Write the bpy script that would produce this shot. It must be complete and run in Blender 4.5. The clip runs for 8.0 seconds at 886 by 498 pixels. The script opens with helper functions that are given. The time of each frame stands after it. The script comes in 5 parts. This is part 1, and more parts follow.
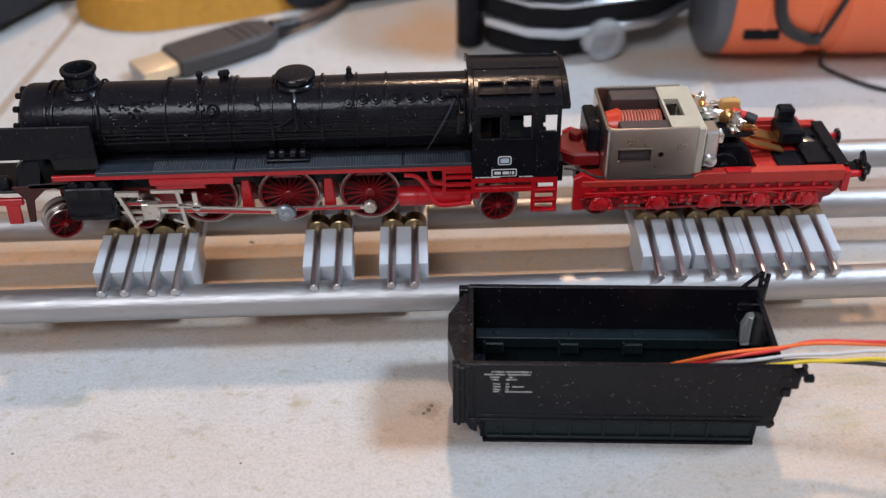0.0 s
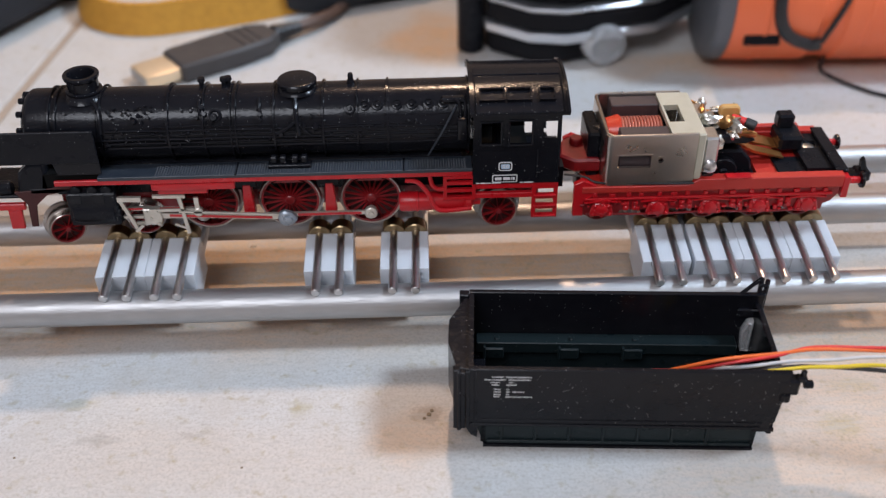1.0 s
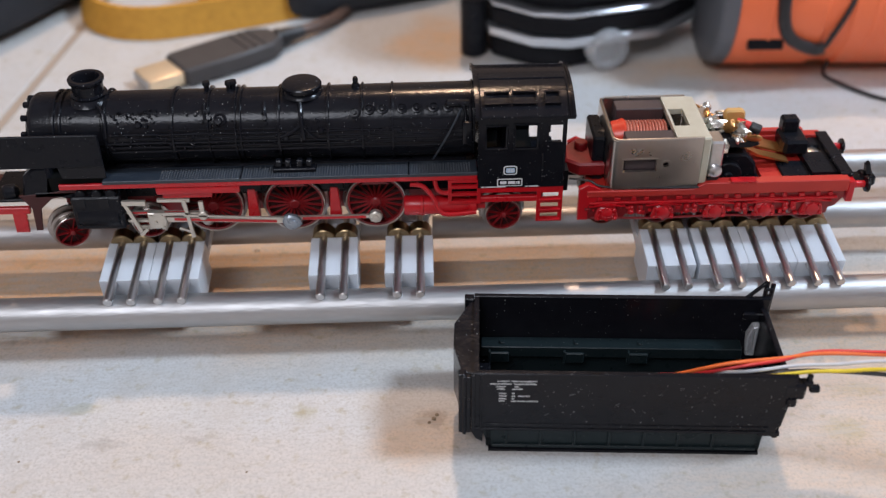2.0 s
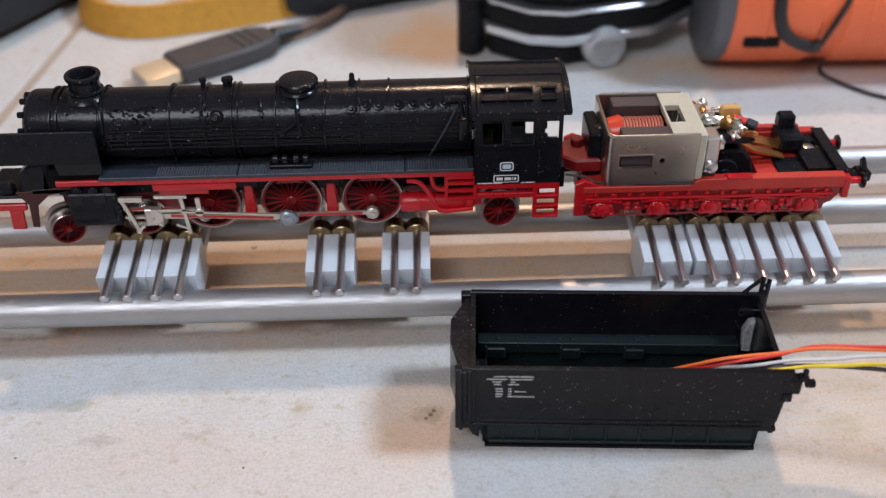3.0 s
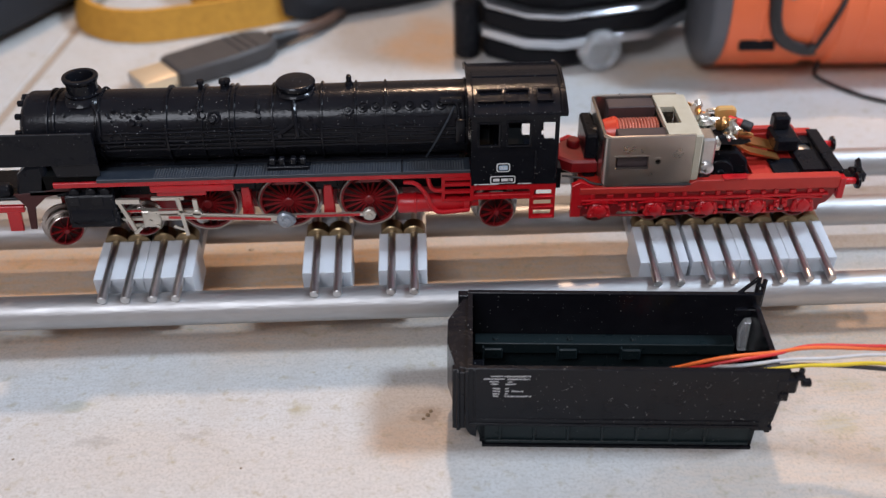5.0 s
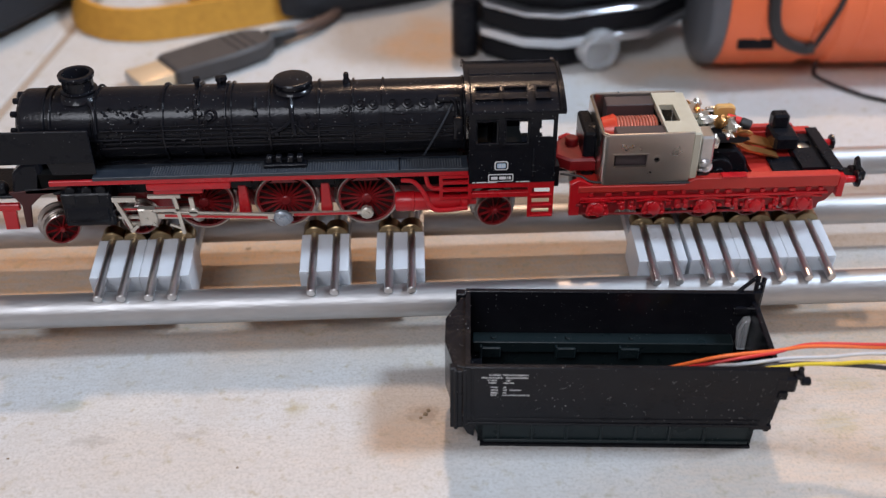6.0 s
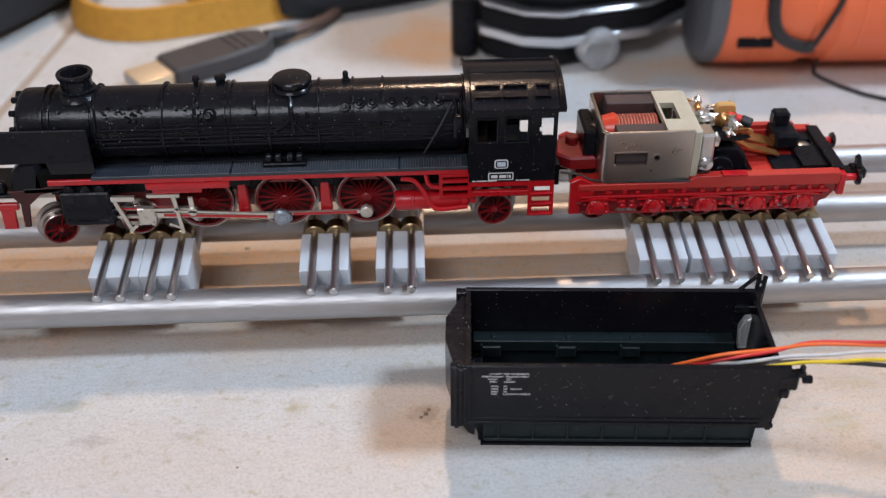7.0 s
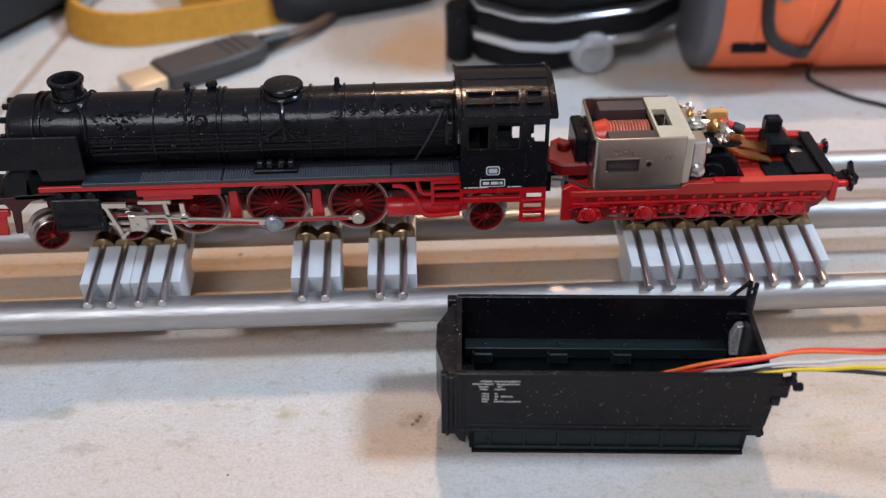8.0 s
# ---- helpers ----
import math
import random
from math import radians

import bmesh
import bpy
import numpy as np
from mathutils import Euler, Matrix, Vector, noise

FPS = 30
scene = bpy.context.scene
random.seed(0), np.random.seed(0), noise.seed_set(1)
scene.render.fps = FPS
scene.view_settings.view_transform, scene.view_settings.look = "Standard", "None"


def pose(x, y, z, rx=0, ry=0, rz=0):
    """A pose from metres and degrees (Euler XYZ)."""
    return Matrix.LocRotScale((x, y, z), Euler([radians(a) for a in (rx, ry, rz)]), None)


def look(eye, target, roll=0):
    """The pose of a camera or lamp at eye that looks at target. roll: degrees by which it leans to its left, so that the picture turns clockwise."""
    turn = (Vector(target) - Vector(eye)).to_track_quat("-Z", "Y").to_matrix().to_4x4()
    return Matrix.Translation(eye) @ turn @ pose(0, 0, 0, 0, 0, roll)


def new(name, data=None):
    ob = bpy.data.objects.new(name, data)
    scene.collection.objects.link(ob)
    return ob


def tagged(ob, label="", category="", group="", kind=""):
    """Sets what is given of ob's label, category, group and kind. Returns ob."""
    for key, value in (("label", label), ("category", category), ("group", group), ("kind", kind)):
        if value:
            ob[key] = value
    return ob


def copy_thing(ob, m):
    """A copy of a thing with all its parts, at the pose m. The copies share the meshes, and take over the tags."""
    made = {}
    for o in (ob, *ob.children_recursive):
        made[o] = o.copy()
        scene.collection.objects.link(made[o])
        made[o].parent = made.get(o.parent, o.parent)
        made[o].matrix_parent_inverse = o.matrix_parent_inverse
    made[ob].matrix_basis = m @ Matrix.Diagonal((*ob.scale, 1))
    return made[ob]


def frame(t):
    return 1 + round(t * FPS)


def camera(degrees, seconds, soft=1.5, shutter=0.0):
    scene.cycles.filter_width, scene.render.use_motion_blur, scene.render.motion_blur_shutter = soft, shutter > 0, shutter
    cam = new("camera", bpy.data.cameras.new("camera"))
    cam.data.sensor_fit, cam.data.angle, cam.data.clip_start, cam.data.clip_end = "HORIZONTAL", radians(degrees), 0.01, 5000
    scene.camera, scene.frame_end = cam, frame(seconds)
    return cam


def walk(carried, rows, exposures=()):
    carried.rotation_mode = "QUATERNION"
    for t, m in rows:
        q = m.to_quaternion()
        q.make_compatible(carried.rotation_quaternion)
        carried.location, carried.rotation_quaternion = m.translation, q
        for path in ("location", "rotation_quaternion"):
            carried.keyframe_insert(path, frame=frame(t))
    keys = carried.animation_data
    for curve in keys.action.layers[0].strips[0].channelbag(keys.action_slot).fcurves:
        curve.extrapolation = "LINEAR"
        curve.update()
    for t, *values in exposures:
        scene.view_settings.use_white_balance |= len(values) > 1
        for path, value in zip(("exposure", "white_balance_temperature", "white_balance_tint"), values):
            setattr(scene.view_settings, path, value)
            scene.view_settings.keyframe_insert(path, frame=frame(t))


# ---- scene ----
# ---- camera: hand held over a work table, all in true size (N gauge, 1:160)
cam = camera(45.94, 8.0, soft=1.3)
PATH = [
    (0, 0.00859, -0.16099, 0.12394, 53.631, 0.648, -2.001),
    (0.5, 0.00833, -0.16084, 0.12383, 53.700, 0.597, -1.945),
    (1, 0.00856, -0.16122, 0.12471, 53.769, 0.585, -1.918),
    (1.5, 0.00761, -0.16098, 0.12460, 53.958, 0.550, -1.874),
    (3, 0.00793, -0.16174, 0.12402, 54.058, 0.549, -2.032),
    (3.5, 0.00656, -0.16192, 0.12296, 54.125, 0.374, -2.123),
    (4, 0.00634, -0.16170, 0.12206, 54.238, 0.367, -2.075),
    (4.5, 0.00763, -0.16279, 0.12357, 54.365, 0.503, -2.159),
    (6, 0.00793, -0.16233, 0.12258, 54.505, 0.456, -2.312),
    (6.5, 0.00804, -0.16206, 0.12196, 54.560, 0.561, -2.285),
    (7, 0.00783, -0.16214, 0.12190, 54.583, 0.542, -2.410),
    (7.5, 0.00834, -0.16248, 0.12278, 54.602, 0.475, -2.417),
    (8, 0.00912, -0.16156, 0.12255, 54.658, 0.499, -2.449),
]
walk(cam, [(t, pose(x, y, z, rx, ry, rz)) for t, x, y, z, rx, ry, rz in PATH])
cam.data.dof.use_dof = True
cam.data.dof.focus_distance = 0.176
cam.data.dof.aperture_fstop = 17.0

# ---- light: a window beside the table, a warm lamp, an added south fill
world = bpy.data.worlds.new("world")
scene.world = world
world.use_nodes = True
wn = world.node_tree.nodes
sky = wn.new("ShaderNodeTexSky")
sky.sky_type, sky.sun_disc = "NISHITA", False
sky.sun_elevation, sky.sun_rotation = radians(35), radians(120)
world.node_tree.links.new(sky.outputs[0], wn["Background"].inputs[0])
wn["Background"].inputs[1].default_value = 0.12


def window_light(name, m, w, h, power, colour):
    lamp = bpy.data.lights.new(name, "AREA")
    lamp.shape, lamp.size, lamp.size_y, lamp.energy, lamp.color = "RECTANGLE", w, h, power, colour
    ob = new(name, lamp)
    ob.matrix_world = m
    return ob


window_light("window_light", look((1.16, -0.02, 1.42), (0, -0.03, 0.02)), 0.26, 0.3, 22, (0.66, 0.81, 1.0))
# fill lamp added behind the camera; no window is known there
window_light("south_fill_light", look((-0.55, -1.44, 1.74), (0.05, -0.05, 0)), 1.0, 0.66, 18, (0.88, 0.91, 1.0))
# a small warm lamp hanging beyond the table
window_light("pendant_lamp_light", look((0.06, 0.70, 1.16), (0, 0, 0)), 0.05, 0.05, 6.0, (1.0, 0.68, 0.47))
scene.view_settings.exposure = 0.36

# ---- materials
MM = 0.001


def mat(name, base, rough=0.5, metal=0.0, second=None, scale=400, amount=0.5, bump=0.0, bump_scale=2500,
        dust_glints=0.0, rough_var=0.1, coat=0.0, stretch=(1, 1, 1), trans=0.0, ior=1.5, subsurf=0.0, spec=0.5):
    m = bpy.data.materials.new(name)
    m.use_nodes = True
    nt = m.node_tree
    n, l = nt.nodes, nt.links
    p = n["Principled BSDF"]
    p.inputs["Base Color"].default_value = (*base, 1)
    p.inputs["Roughness"].default_value = rough
    p.inputs["Metallic"].default_value = metal
    p.inputs["IOR"].default_value = ior
    p.inputs["Specular IOR Level"].default_value = spec
    p.inputs["Coat Weight"].default_value = coat
    p.inputs["Transmission Weight"].default_value = trans
    if subsurf:
        p.inputs["Subsurface Weight"].default_value = subsurf
        p.inputs["Subsurface Radius"].default_value = (1, 1, 1)
        p.inputs["Subsurface Scale"].default_value = 0.002
    co = n.new("ShaderNodeTexCoord")
    mp = n.new("ShaderNodeMapping")
    mp.inputs["Scale"].default_value = stretch
    l.new(co.outputs["Object"], mp.inputs["Vector"])
    no = n.new("ShaderNodeTexNoise")
    no.inputs["Scale"].default_value = scale
    no.inputs["Detail"].default_value = 6
    l.new(mp.outputs[0], no.inputs["Vector"])
    second = second or tuple(c * 0.7 for c in base)
    mix = n.new("ShaderNodeMix")
    mix.data_type = "RGBA"
    ramp = n.new("ShaderNodeMapRange")
    ramp.inputs[1].default_value, ramp.inputs[2].default_value = 0.35, 0.7
    ramp.inputs[4].default_value = amount
    l.new(no.outputs[0], ramp.inputs[0])
    l.new(ramp.outputs[0], mix.inputs[0])
    mix.inputs[6].default_value, mix.inputs[7].default_value = (*base, 1), (*second, 1)
    colour = mix.outputs[2]
    rr = n.new("ShaderNodeMapRange")
    rr.inputs[3].default_value, rr.inputs[4].default_value = max(rough - rough_var, 0.03), min(rough + rough_var, 1)
    l.new(no.outputs[0], rr.inputs[0])
    l.new(rr.outputs[0], p.inputs["Roughness"])
    # pale specks: dust, plus tiny moulding glints painted into the colour
    if dust_glints:
        vo = n.new("ShaderNodeTexVoronoi")
        vo.inputs["Scale"].default_value = 2400
        l.new(co.outputs["Object"], vo.inputs["Vector"])
        big = n.new("ShaderNodeTexNoise")
        big.inputs["Scale"].default_value = 160
        l.new(co.outputs["Object"], big.inputs["Vector"])
        size = n.new("ShaderNodeMapRange")
        size.inputs[1].default_value, size.inputs[2].default_value = 0.15, 0.6
        size.inputs[3].default_value, size.inputs[4].default_value = 0.0, dust_glints
        l.new(big.outputs[0], size.inputs[0])
        pick = n.new("ShaderNodeSeparateColor")
        l.new(vo.outputs["Color"], pick.inputs[0])
        few = n.new("ShaderNodeMath")
        few.operation = "POWER"
        l.new(pick.outputs[0], few.inputs[0])
        few.inputs[1].default_value = 6.0
        both = n.new("ShaderNodeMath")
        both.operation = "MULTIPLY"
        l.new(few.outputs[0], both.inputs[0]), l.new(size.outputs[0], both.inputs[1])
        less = n.new("ShaderNodeMath")
        less.operation = "LESS_THAN"
        l.new(vo.outputs["Distance"], less.inputs[0])
        l.new(both.outputs[0], less.inputs[1])
        dm = n.new("ShaderNodeMix")
        dm.data_type = "RGBA"
        l.new(less.outputs[0], dm.inputs[0])
        l.new(colour, dm.inputs[6])
        dm.inputs[7].default_value = (0.2, 0.2, 0.2, 1)
        colour = dm.outputs[2]
    l.new(colour, p.inputs["Base Color"])
    if bump:
        fine = n.new("ShaderNodeTexNoise")
        fine.inputs["Scale"].default_value = bump_scale
        fine.inputs["Detail"].default_value = 3
        l.new(mp.outputs[0], fine.inputs["Vector"])
        bp = n.new("ShaderNodeBump")
        bp.inputs["Strength"].default_value = bump
        bp.inputs["Distance"].default_value = 0.0001
        l.new(fine.outputs[0], bp.inputs["Height"])
        l.new(bp.outputs[0], p.inputs["Normal"])
    return m


BLACK = mat("black_plastic", (0.0068, 0.007, 0.0095), 0.19, second=(0.0105, 0.011, 0.014), scale=300, bump=0.42, bump_scale=1400, dust_glints=0.28, spec=0.2, rough_var=0.08)
BLACK_SATIN = mat("black_satin_paint", (0.0075, 0.0082, 0.0115), 0.3, second=(0.013, 0.013, 0.015), bump=0.55, bump_scale=1500, dust_glints=0.26, spec=0.13)
MATT_BLACK = mat("matt_black", (0.006, 0.006, 0.006), 0.9, spec=0.08)
TREAD = mat("chequered_grey_black", (0.018, 0.024, 0.034), 0.42, second=(0.045, 0.052, 0.062), bump=0.5, dust_glints=0.12)
RED = mat("red_plastic", (0.5, 0.008, 0.014), 0.3, second=(0.34, 0.005, 0.009), scale=250, bump=0.25)
RED_DARK = mat("dark_red_plastic", (0.24, 0.008, 0.011), 0.4, second=(0.1, 0.006, 0.007), scale=400, bump=0.2)
RED_MATT = mat("red_matt_frame", (0.46, 0.026, 0.018), 0.45, second=(0.36, 0.016, 0.013), scale=180, bump=0.3)
STEEL = mat("brushed_steel", (0.48, 0.475, 0.475), 0.48, 1.0, second=(0.4, 0.39, 0.39), scale=900, bump=0.7, bump_scale=1600, stretch=(0.2, 1, 1))
PIN = mat("polished_pin_steel", (0.66, 0.65, 0.65), 0.33, 1.0, second=(0.45, 0.42, 0.4), scale=600)
TYRE = mat("wheel_tyre_steel", (0.42, 0.38, 0.35), 0.3, 1.0, second=(0.26, 0.22, 0.2), scale=500)
ROD = mat("nickel_rods", (0.62, 0.58, 0.51), 0.4, 0.6, second=(0.4, 0.37, 0.32), scale=500, bump=0.2)
BRASS = mat("brass", (0.34, 0.25, 0.14), 0.34, 1.0, second=(0.3, 0.21, 0.11), scale=500)
CAN = mat("nickel_silver_can", (0.62, 0.57, 0.52), 0.3, 1.0, second=(0.52, 0.47, 0.42), scale=220, bump=0.15)
SOLDER = mat("solder", (0.74, 0.71, 0.66), 0.28, 1.0, second=(0.6, 0.55, 0.45), scale=900, bump=0.4, bump_scale=1200)
COPPER = mat("copper_strip", (0.55, 0.28, 0.1), 0.35, 0.9, second=(0.4, 0.2, 0.08), scale=600)
COIL = mat("enamelled_coil_wire", (0.62, 0.2, 0.14), 0.3, 0.5, second=(0.75, 0.32, 0.24), scale=800)
MAGNET = mat("dark_magnet", (0.045, 0.032, 0.034), 0.5, second=(0.07, 0.045, 0.045), bump=0.2)
CREAM = mat("cream_nylon", (0.47, 0.44, 0.35), 0.45, second=(0.4, 0.36, 0.27), subsurf=0.15)
MILKY = mat("milky_white_plastic", (0.63, 0.66, 0.7), 0.34, second=(0.58, 0.61, 0.66), scale=150, subsurf=0.6)
CLEAR = mat("clear_plastic", (0.9, 0.92, 0.93), 0.08, trans=0.75, second=(0.85, 0.87, 0.9))
# shell black tinted teal: cool light painted onto ledge, clips and tank
TEAL_LIT_BLACK = mat("teal_lit_black_plastic", (0.009, 0.015, 0.017), 0.3, second=(0.014, 0.021, 0.023), scale=300, bump=0.3, dust_glints=0.2, spec=0.2)
# red darkened to hold the shade on wheel backs, front frame and bracket
SHADED_RED = mat("shaded_red_plastic", (0.05, 0.006, 0.006), 0.6)
LINT = mat("pale_lint", (0.22, 0.22, 0.22), 0.8)
GLUE = mat("grey_glue", (0.3, 0.33, 0.37), 0.3, 0.4, second=(0.16, 0.19, 0.22), scale=900, bump=0.6, bump_scale=1200)
WHITE_INK = mat("white_print", (0.75, 0.75, 0.75), 0.6, second=(0.6, 0.6, 0.6), scale=2000)
BLUE_INK = mat("pale_blue_print", (0.42, 0.55, 0.68), 0.6, second=(0.35, 0.47, 0.6), scale=2000)
W_RED = mat("red_insulation", (0.68, 0.03, 0.03), 0.42)
W_ORANGE = mat("orange_insulation", (0.85, 0.16, 0.03), 0.42)
W_YELLOW = mat("yellow_insulation", (0.75, 0.55, 0.03), 0.42)
W_WHITE = mat("grey_white_insulation", (0.6, 0.6, 0.62), 0.42)
CABLE = mat("black_cable", (0.02, 0.02, 0.022), 0.4)
GREY_BODY = mat("dark_grey_moulding", (0.05, 0.045, 0.045), 0.55, second=(0.036, 0.032, 0.032), scale=150, bump=0.2)
# plated steel with a tan reflection mixed into its base colour
PLATED = mat("plated_steel_tan_reflection", (0.88, 0.68, 0.45), 0.35, 0.55, second=(0.8, 0.62, 0.42), scale=100)
STRAP = mat("yellow_webbing", (0.56, 0.27, 0.03), 0.75, second=(0.38, 0.17, 0.02), scale=500, bump=0.8, bump_scale=700)
NAVY = mat("black_fabric", (0.016, 0.018, 0.024), 0.8, second=(0.028, 0.03, 0.036), scale=300, bump=0.6)
ORANGE = mat("orange_tool_plastic", (0.94, 0.2, 0.075), 0.36, second=(0.86, 0.165, 0.06), scale=90, bump=0.2)
SLATE = mat("slate_grey_plastic", (0.12, 0.125, 0.14), 0.5, second=(0.1, 0.105, 0.12), scale=100)
GLOSS = mat("gloss_black_case", (0.008, 0.008, 0.01), 0.5, second=(0.014, 0.014, 0.016), scale=60, spec=0.12)
CHROME = mat("satin_silver_trim", (0.66, 0.68, 0.71), 0.3, 0.9, second=(0.58, 0.6, 0.63), scale=80)
PLASTER = mat("plaster_wall", (0.5, 0.46, 0.45), 0.9, second=(0.42, 0.38, 0.36), scale=6)
CEIL = mat("ceiling_boards", (0.52, 0.49, 0.49), 0.8, second=(0.46, 0.43, 0.43), scale=5)
BROWN_WALL = mat("brown_wood_wall", (0.42, 0.29, 0.19), 0.6, second=(0.31, 0.2, 0.12), scale=8, stretch=(0.3, 1, 4))
FLOORM = mat("floor_wood", (0.28, 0.19, 0.12), 0.55, second=(0.2, 0.13, 0.08), scale=9)


def table_material():
    """White-washed board: cool white paint, fine grain, tan patches of wear and painted warm shade, small brown spots.
    """
    m = bpy.data.materials.new("white_washed_board")
    m.use_nodes = True
    n, l = m.node_tree.nodes, m.node_tree.links
    p = n["Principled BSDF"]
    geo = n.new("ShaderNodeNewGeometry")
    pos = geo.outputs["Position"]
    warp = n.new("ShaderNodeTexNoise")
    warp.inputs["Scale"].default_value, warp.inputs["Detail"].default_value = 45, 5
    l.new(pos, warp.inputs["Vector"])
    sub = n.new("ShaderNodeVectorMath")
    sub.operation = "MULTIPLY_ADD"
    l.new(warp.outputs["Color"], sub.inputs[0])
    sub.inputs[1].default_value, sub.inputs[2].default_value = (0.03, 0.02, 0), (-0.015, -0.01, 0)
    moved = n.new("ShaderNodeVectorMath")
    l.new(pos, moved.inputs[0]), l.new(sub.outputs[0], moved.inputs[1])

    rag = n.new("ShaderNodeTexNoise")
    rag.inputs["Scale"].default_value, rag.inputs["Detail"].default_value = 700, 6
    l.new(pos, rag.inputs["Vector"])
    rsub = n.new("ShaderNodeVectorMath")
    rsub.operation = "MULTIPLY_ADD"
    l.new(rag.outputs["Color"], rsub.inputs[0])
    rsub.inputs[1].default_value, rsub.inputs[2].default_value = (0.006, 0.005, 0), (-0.003, -0.0025, 0)
    ragged = n.new("ShaderNodeVectorMath")
    l.new(pos, ragged.inputs[0]), l.new(rsub.outputs[0], ragged.inputs[1])

    def noise_to(scale, lo, hi, out, detail=6, stretch=(1, 1, 1)):
        mp = n.new("ShaderNodeMapping")
        mp.inputs["Scale"].default_value = stretch
        l.new(pos, mp.inputs["Vector"])
        t = n.new("ShaderNodeTexNoise")
        t.inputs["Scale"].default_value, t.inputs["Detail"].default_value = scale, detail
        l.new(mp.outputs[0], t.inputs["Vector"])
        r = n.new("ShaderNodeMapRange")
        r.inputs[1].default_value, r.inputs[2].default_value, r.inputs[4].default_value = lo, hi, out
        l.new(t.outputs[0], r.inputs[0])
        return r.outputs[0]

    def over(below, factor, colour):
        x = n.new("ShaderNodeMix")
        x.data_type = "RGBA"
        l.new(factor, x.inputs[0]), l.new(below, x.inputs[6])
        x.inputs[7].default_value = (*colour, 1)
        return x.outputs[2]

    base = n.new("ShaderNodeRGB")
    base.outputs[0].default_value = (0.54, 0.54, 0.54, 1)
    c = over(base.outputs[0], noise_to(22, 0.4, 0.65, 0.4), (0.47, 0.45, 0.42))
    c = over(c, noise_to(120, 0.45, 0.7, 0.45, stretch=(1, 0.35, 1)), (0.58, 0.58, 0.58))
    c = over(c, noise_to(16, 0.5, 0.68, 0.35, 8, (1, 1.6, 1)), (0.6, 0.5, 0.38))
    # wear, painted warm shade, stains and dark marks: centre, reach (m), strength, colour
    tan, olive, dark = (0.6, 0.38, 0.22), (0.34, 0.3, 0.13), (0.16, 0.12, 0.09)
    # tan under the loco: wear plus warm shade; by shell and tool: painted shade
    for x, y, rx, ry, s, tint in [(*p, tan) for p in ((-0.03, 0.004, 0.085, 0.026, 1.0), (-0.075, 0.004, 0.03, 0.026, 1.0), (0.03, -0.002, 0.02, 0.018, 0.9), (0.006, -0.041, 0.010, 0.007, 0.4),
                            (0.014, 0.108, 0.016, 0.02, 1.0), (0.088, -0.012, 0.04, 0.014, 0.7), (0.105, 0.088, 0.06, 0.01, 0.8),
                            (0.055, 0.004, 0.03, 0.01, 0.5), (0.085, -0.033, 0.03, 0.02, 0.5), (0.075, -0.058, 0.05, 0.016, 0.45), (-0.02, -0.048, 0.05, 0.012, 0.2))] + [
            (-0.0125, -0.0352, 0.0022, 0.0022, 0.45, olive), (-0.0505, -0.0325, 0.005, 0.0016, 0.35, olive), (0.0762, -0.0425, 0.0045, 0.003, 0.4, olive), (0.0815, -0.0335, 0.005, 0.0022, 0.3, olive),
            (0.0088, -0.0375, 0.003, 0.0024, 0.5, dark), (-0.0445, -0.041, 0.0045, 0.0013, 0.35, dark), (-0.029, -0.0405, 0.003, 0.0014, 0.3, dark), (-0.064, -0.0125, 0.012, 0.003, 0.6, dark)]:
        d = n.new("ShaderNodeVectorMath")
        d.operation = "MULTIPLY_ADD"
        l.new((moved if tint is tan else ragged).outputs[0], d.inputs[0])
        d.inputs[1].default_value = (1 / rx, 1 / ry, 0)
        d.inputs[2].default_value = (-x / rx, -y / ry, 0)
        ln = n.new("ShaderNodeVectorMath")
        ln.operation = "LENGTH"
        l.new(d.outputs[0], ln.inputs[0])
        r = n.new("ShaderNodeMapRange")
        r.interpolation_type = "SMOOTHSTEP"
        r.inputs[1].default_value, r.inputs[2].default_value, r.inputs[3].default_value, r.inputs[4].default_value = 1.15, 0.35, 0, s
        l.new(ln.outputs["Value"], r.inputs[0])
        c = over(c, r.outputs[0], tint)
    c = over(c, noise_to(170, 0.66, 0.76, 0.5, 9), (0.3, 0.25, 0.15))
    c = over(c, noise_to(60, 0.5, 0.62, 0.22, 9, (0.3, 2.2, 1)), (0.55, 0.53, 0.51))
    c = over(c, noise_to(1900, 0.46, 0.74, 0.6, 7), (0.32, 0.29, 0.25))
    c = over(c, noise_to(750, 0.47, 0.66, 0.35, 8, (0.6, 1.3, 1)), (0.4, 0.385, 0.37))
    c = over(c, noise_to(95, 0.5, 0.7, 0.35, 10), (0.45, 0.4, 0.35))
    c = over(c, noise_to(420, 0.58, 0.72, 0.6, 9), (0.34, 0.28, 0.17))
    c = over(c, noise_to(600, 0.45, 0.68, 0.4, 7, (0.25, 1.4, 1)), (0.5, 0.48, 0.46))
    c = over(c, noise_to(900, 0.6, 0.76, 0.4, 8, (0.7, 1.1, 1)), (0.32, 0.29, 0.25))
    l.new(c, p.inputs["Base Color"])
    p.inputs["Roughness"].default_value = 0.5
    fine = n.new("ShaderNodeTexNoise")
    fine.inputs["Scale"].default_value, fine.inputs["Detail"].default_value = 1300, 5
    l.new(pos, fine.inputs["Vector"])
    bp = n.new("ShaderNodeBump")
    bp.inputs["Strength"].default_value, bp.inputs["Distance"].default_value = 0.75, 0.0002
    l.new(fine.outputs[0], bp.inputs["Height"])
    l.new(bp.outputs[0], p.inputs["Normal"])
    return m


JOINT = mat("joint_filler", (0.36, 0.29, 0.23), 0.8, second=(0.28, 0.22, 0.17), scale=60)
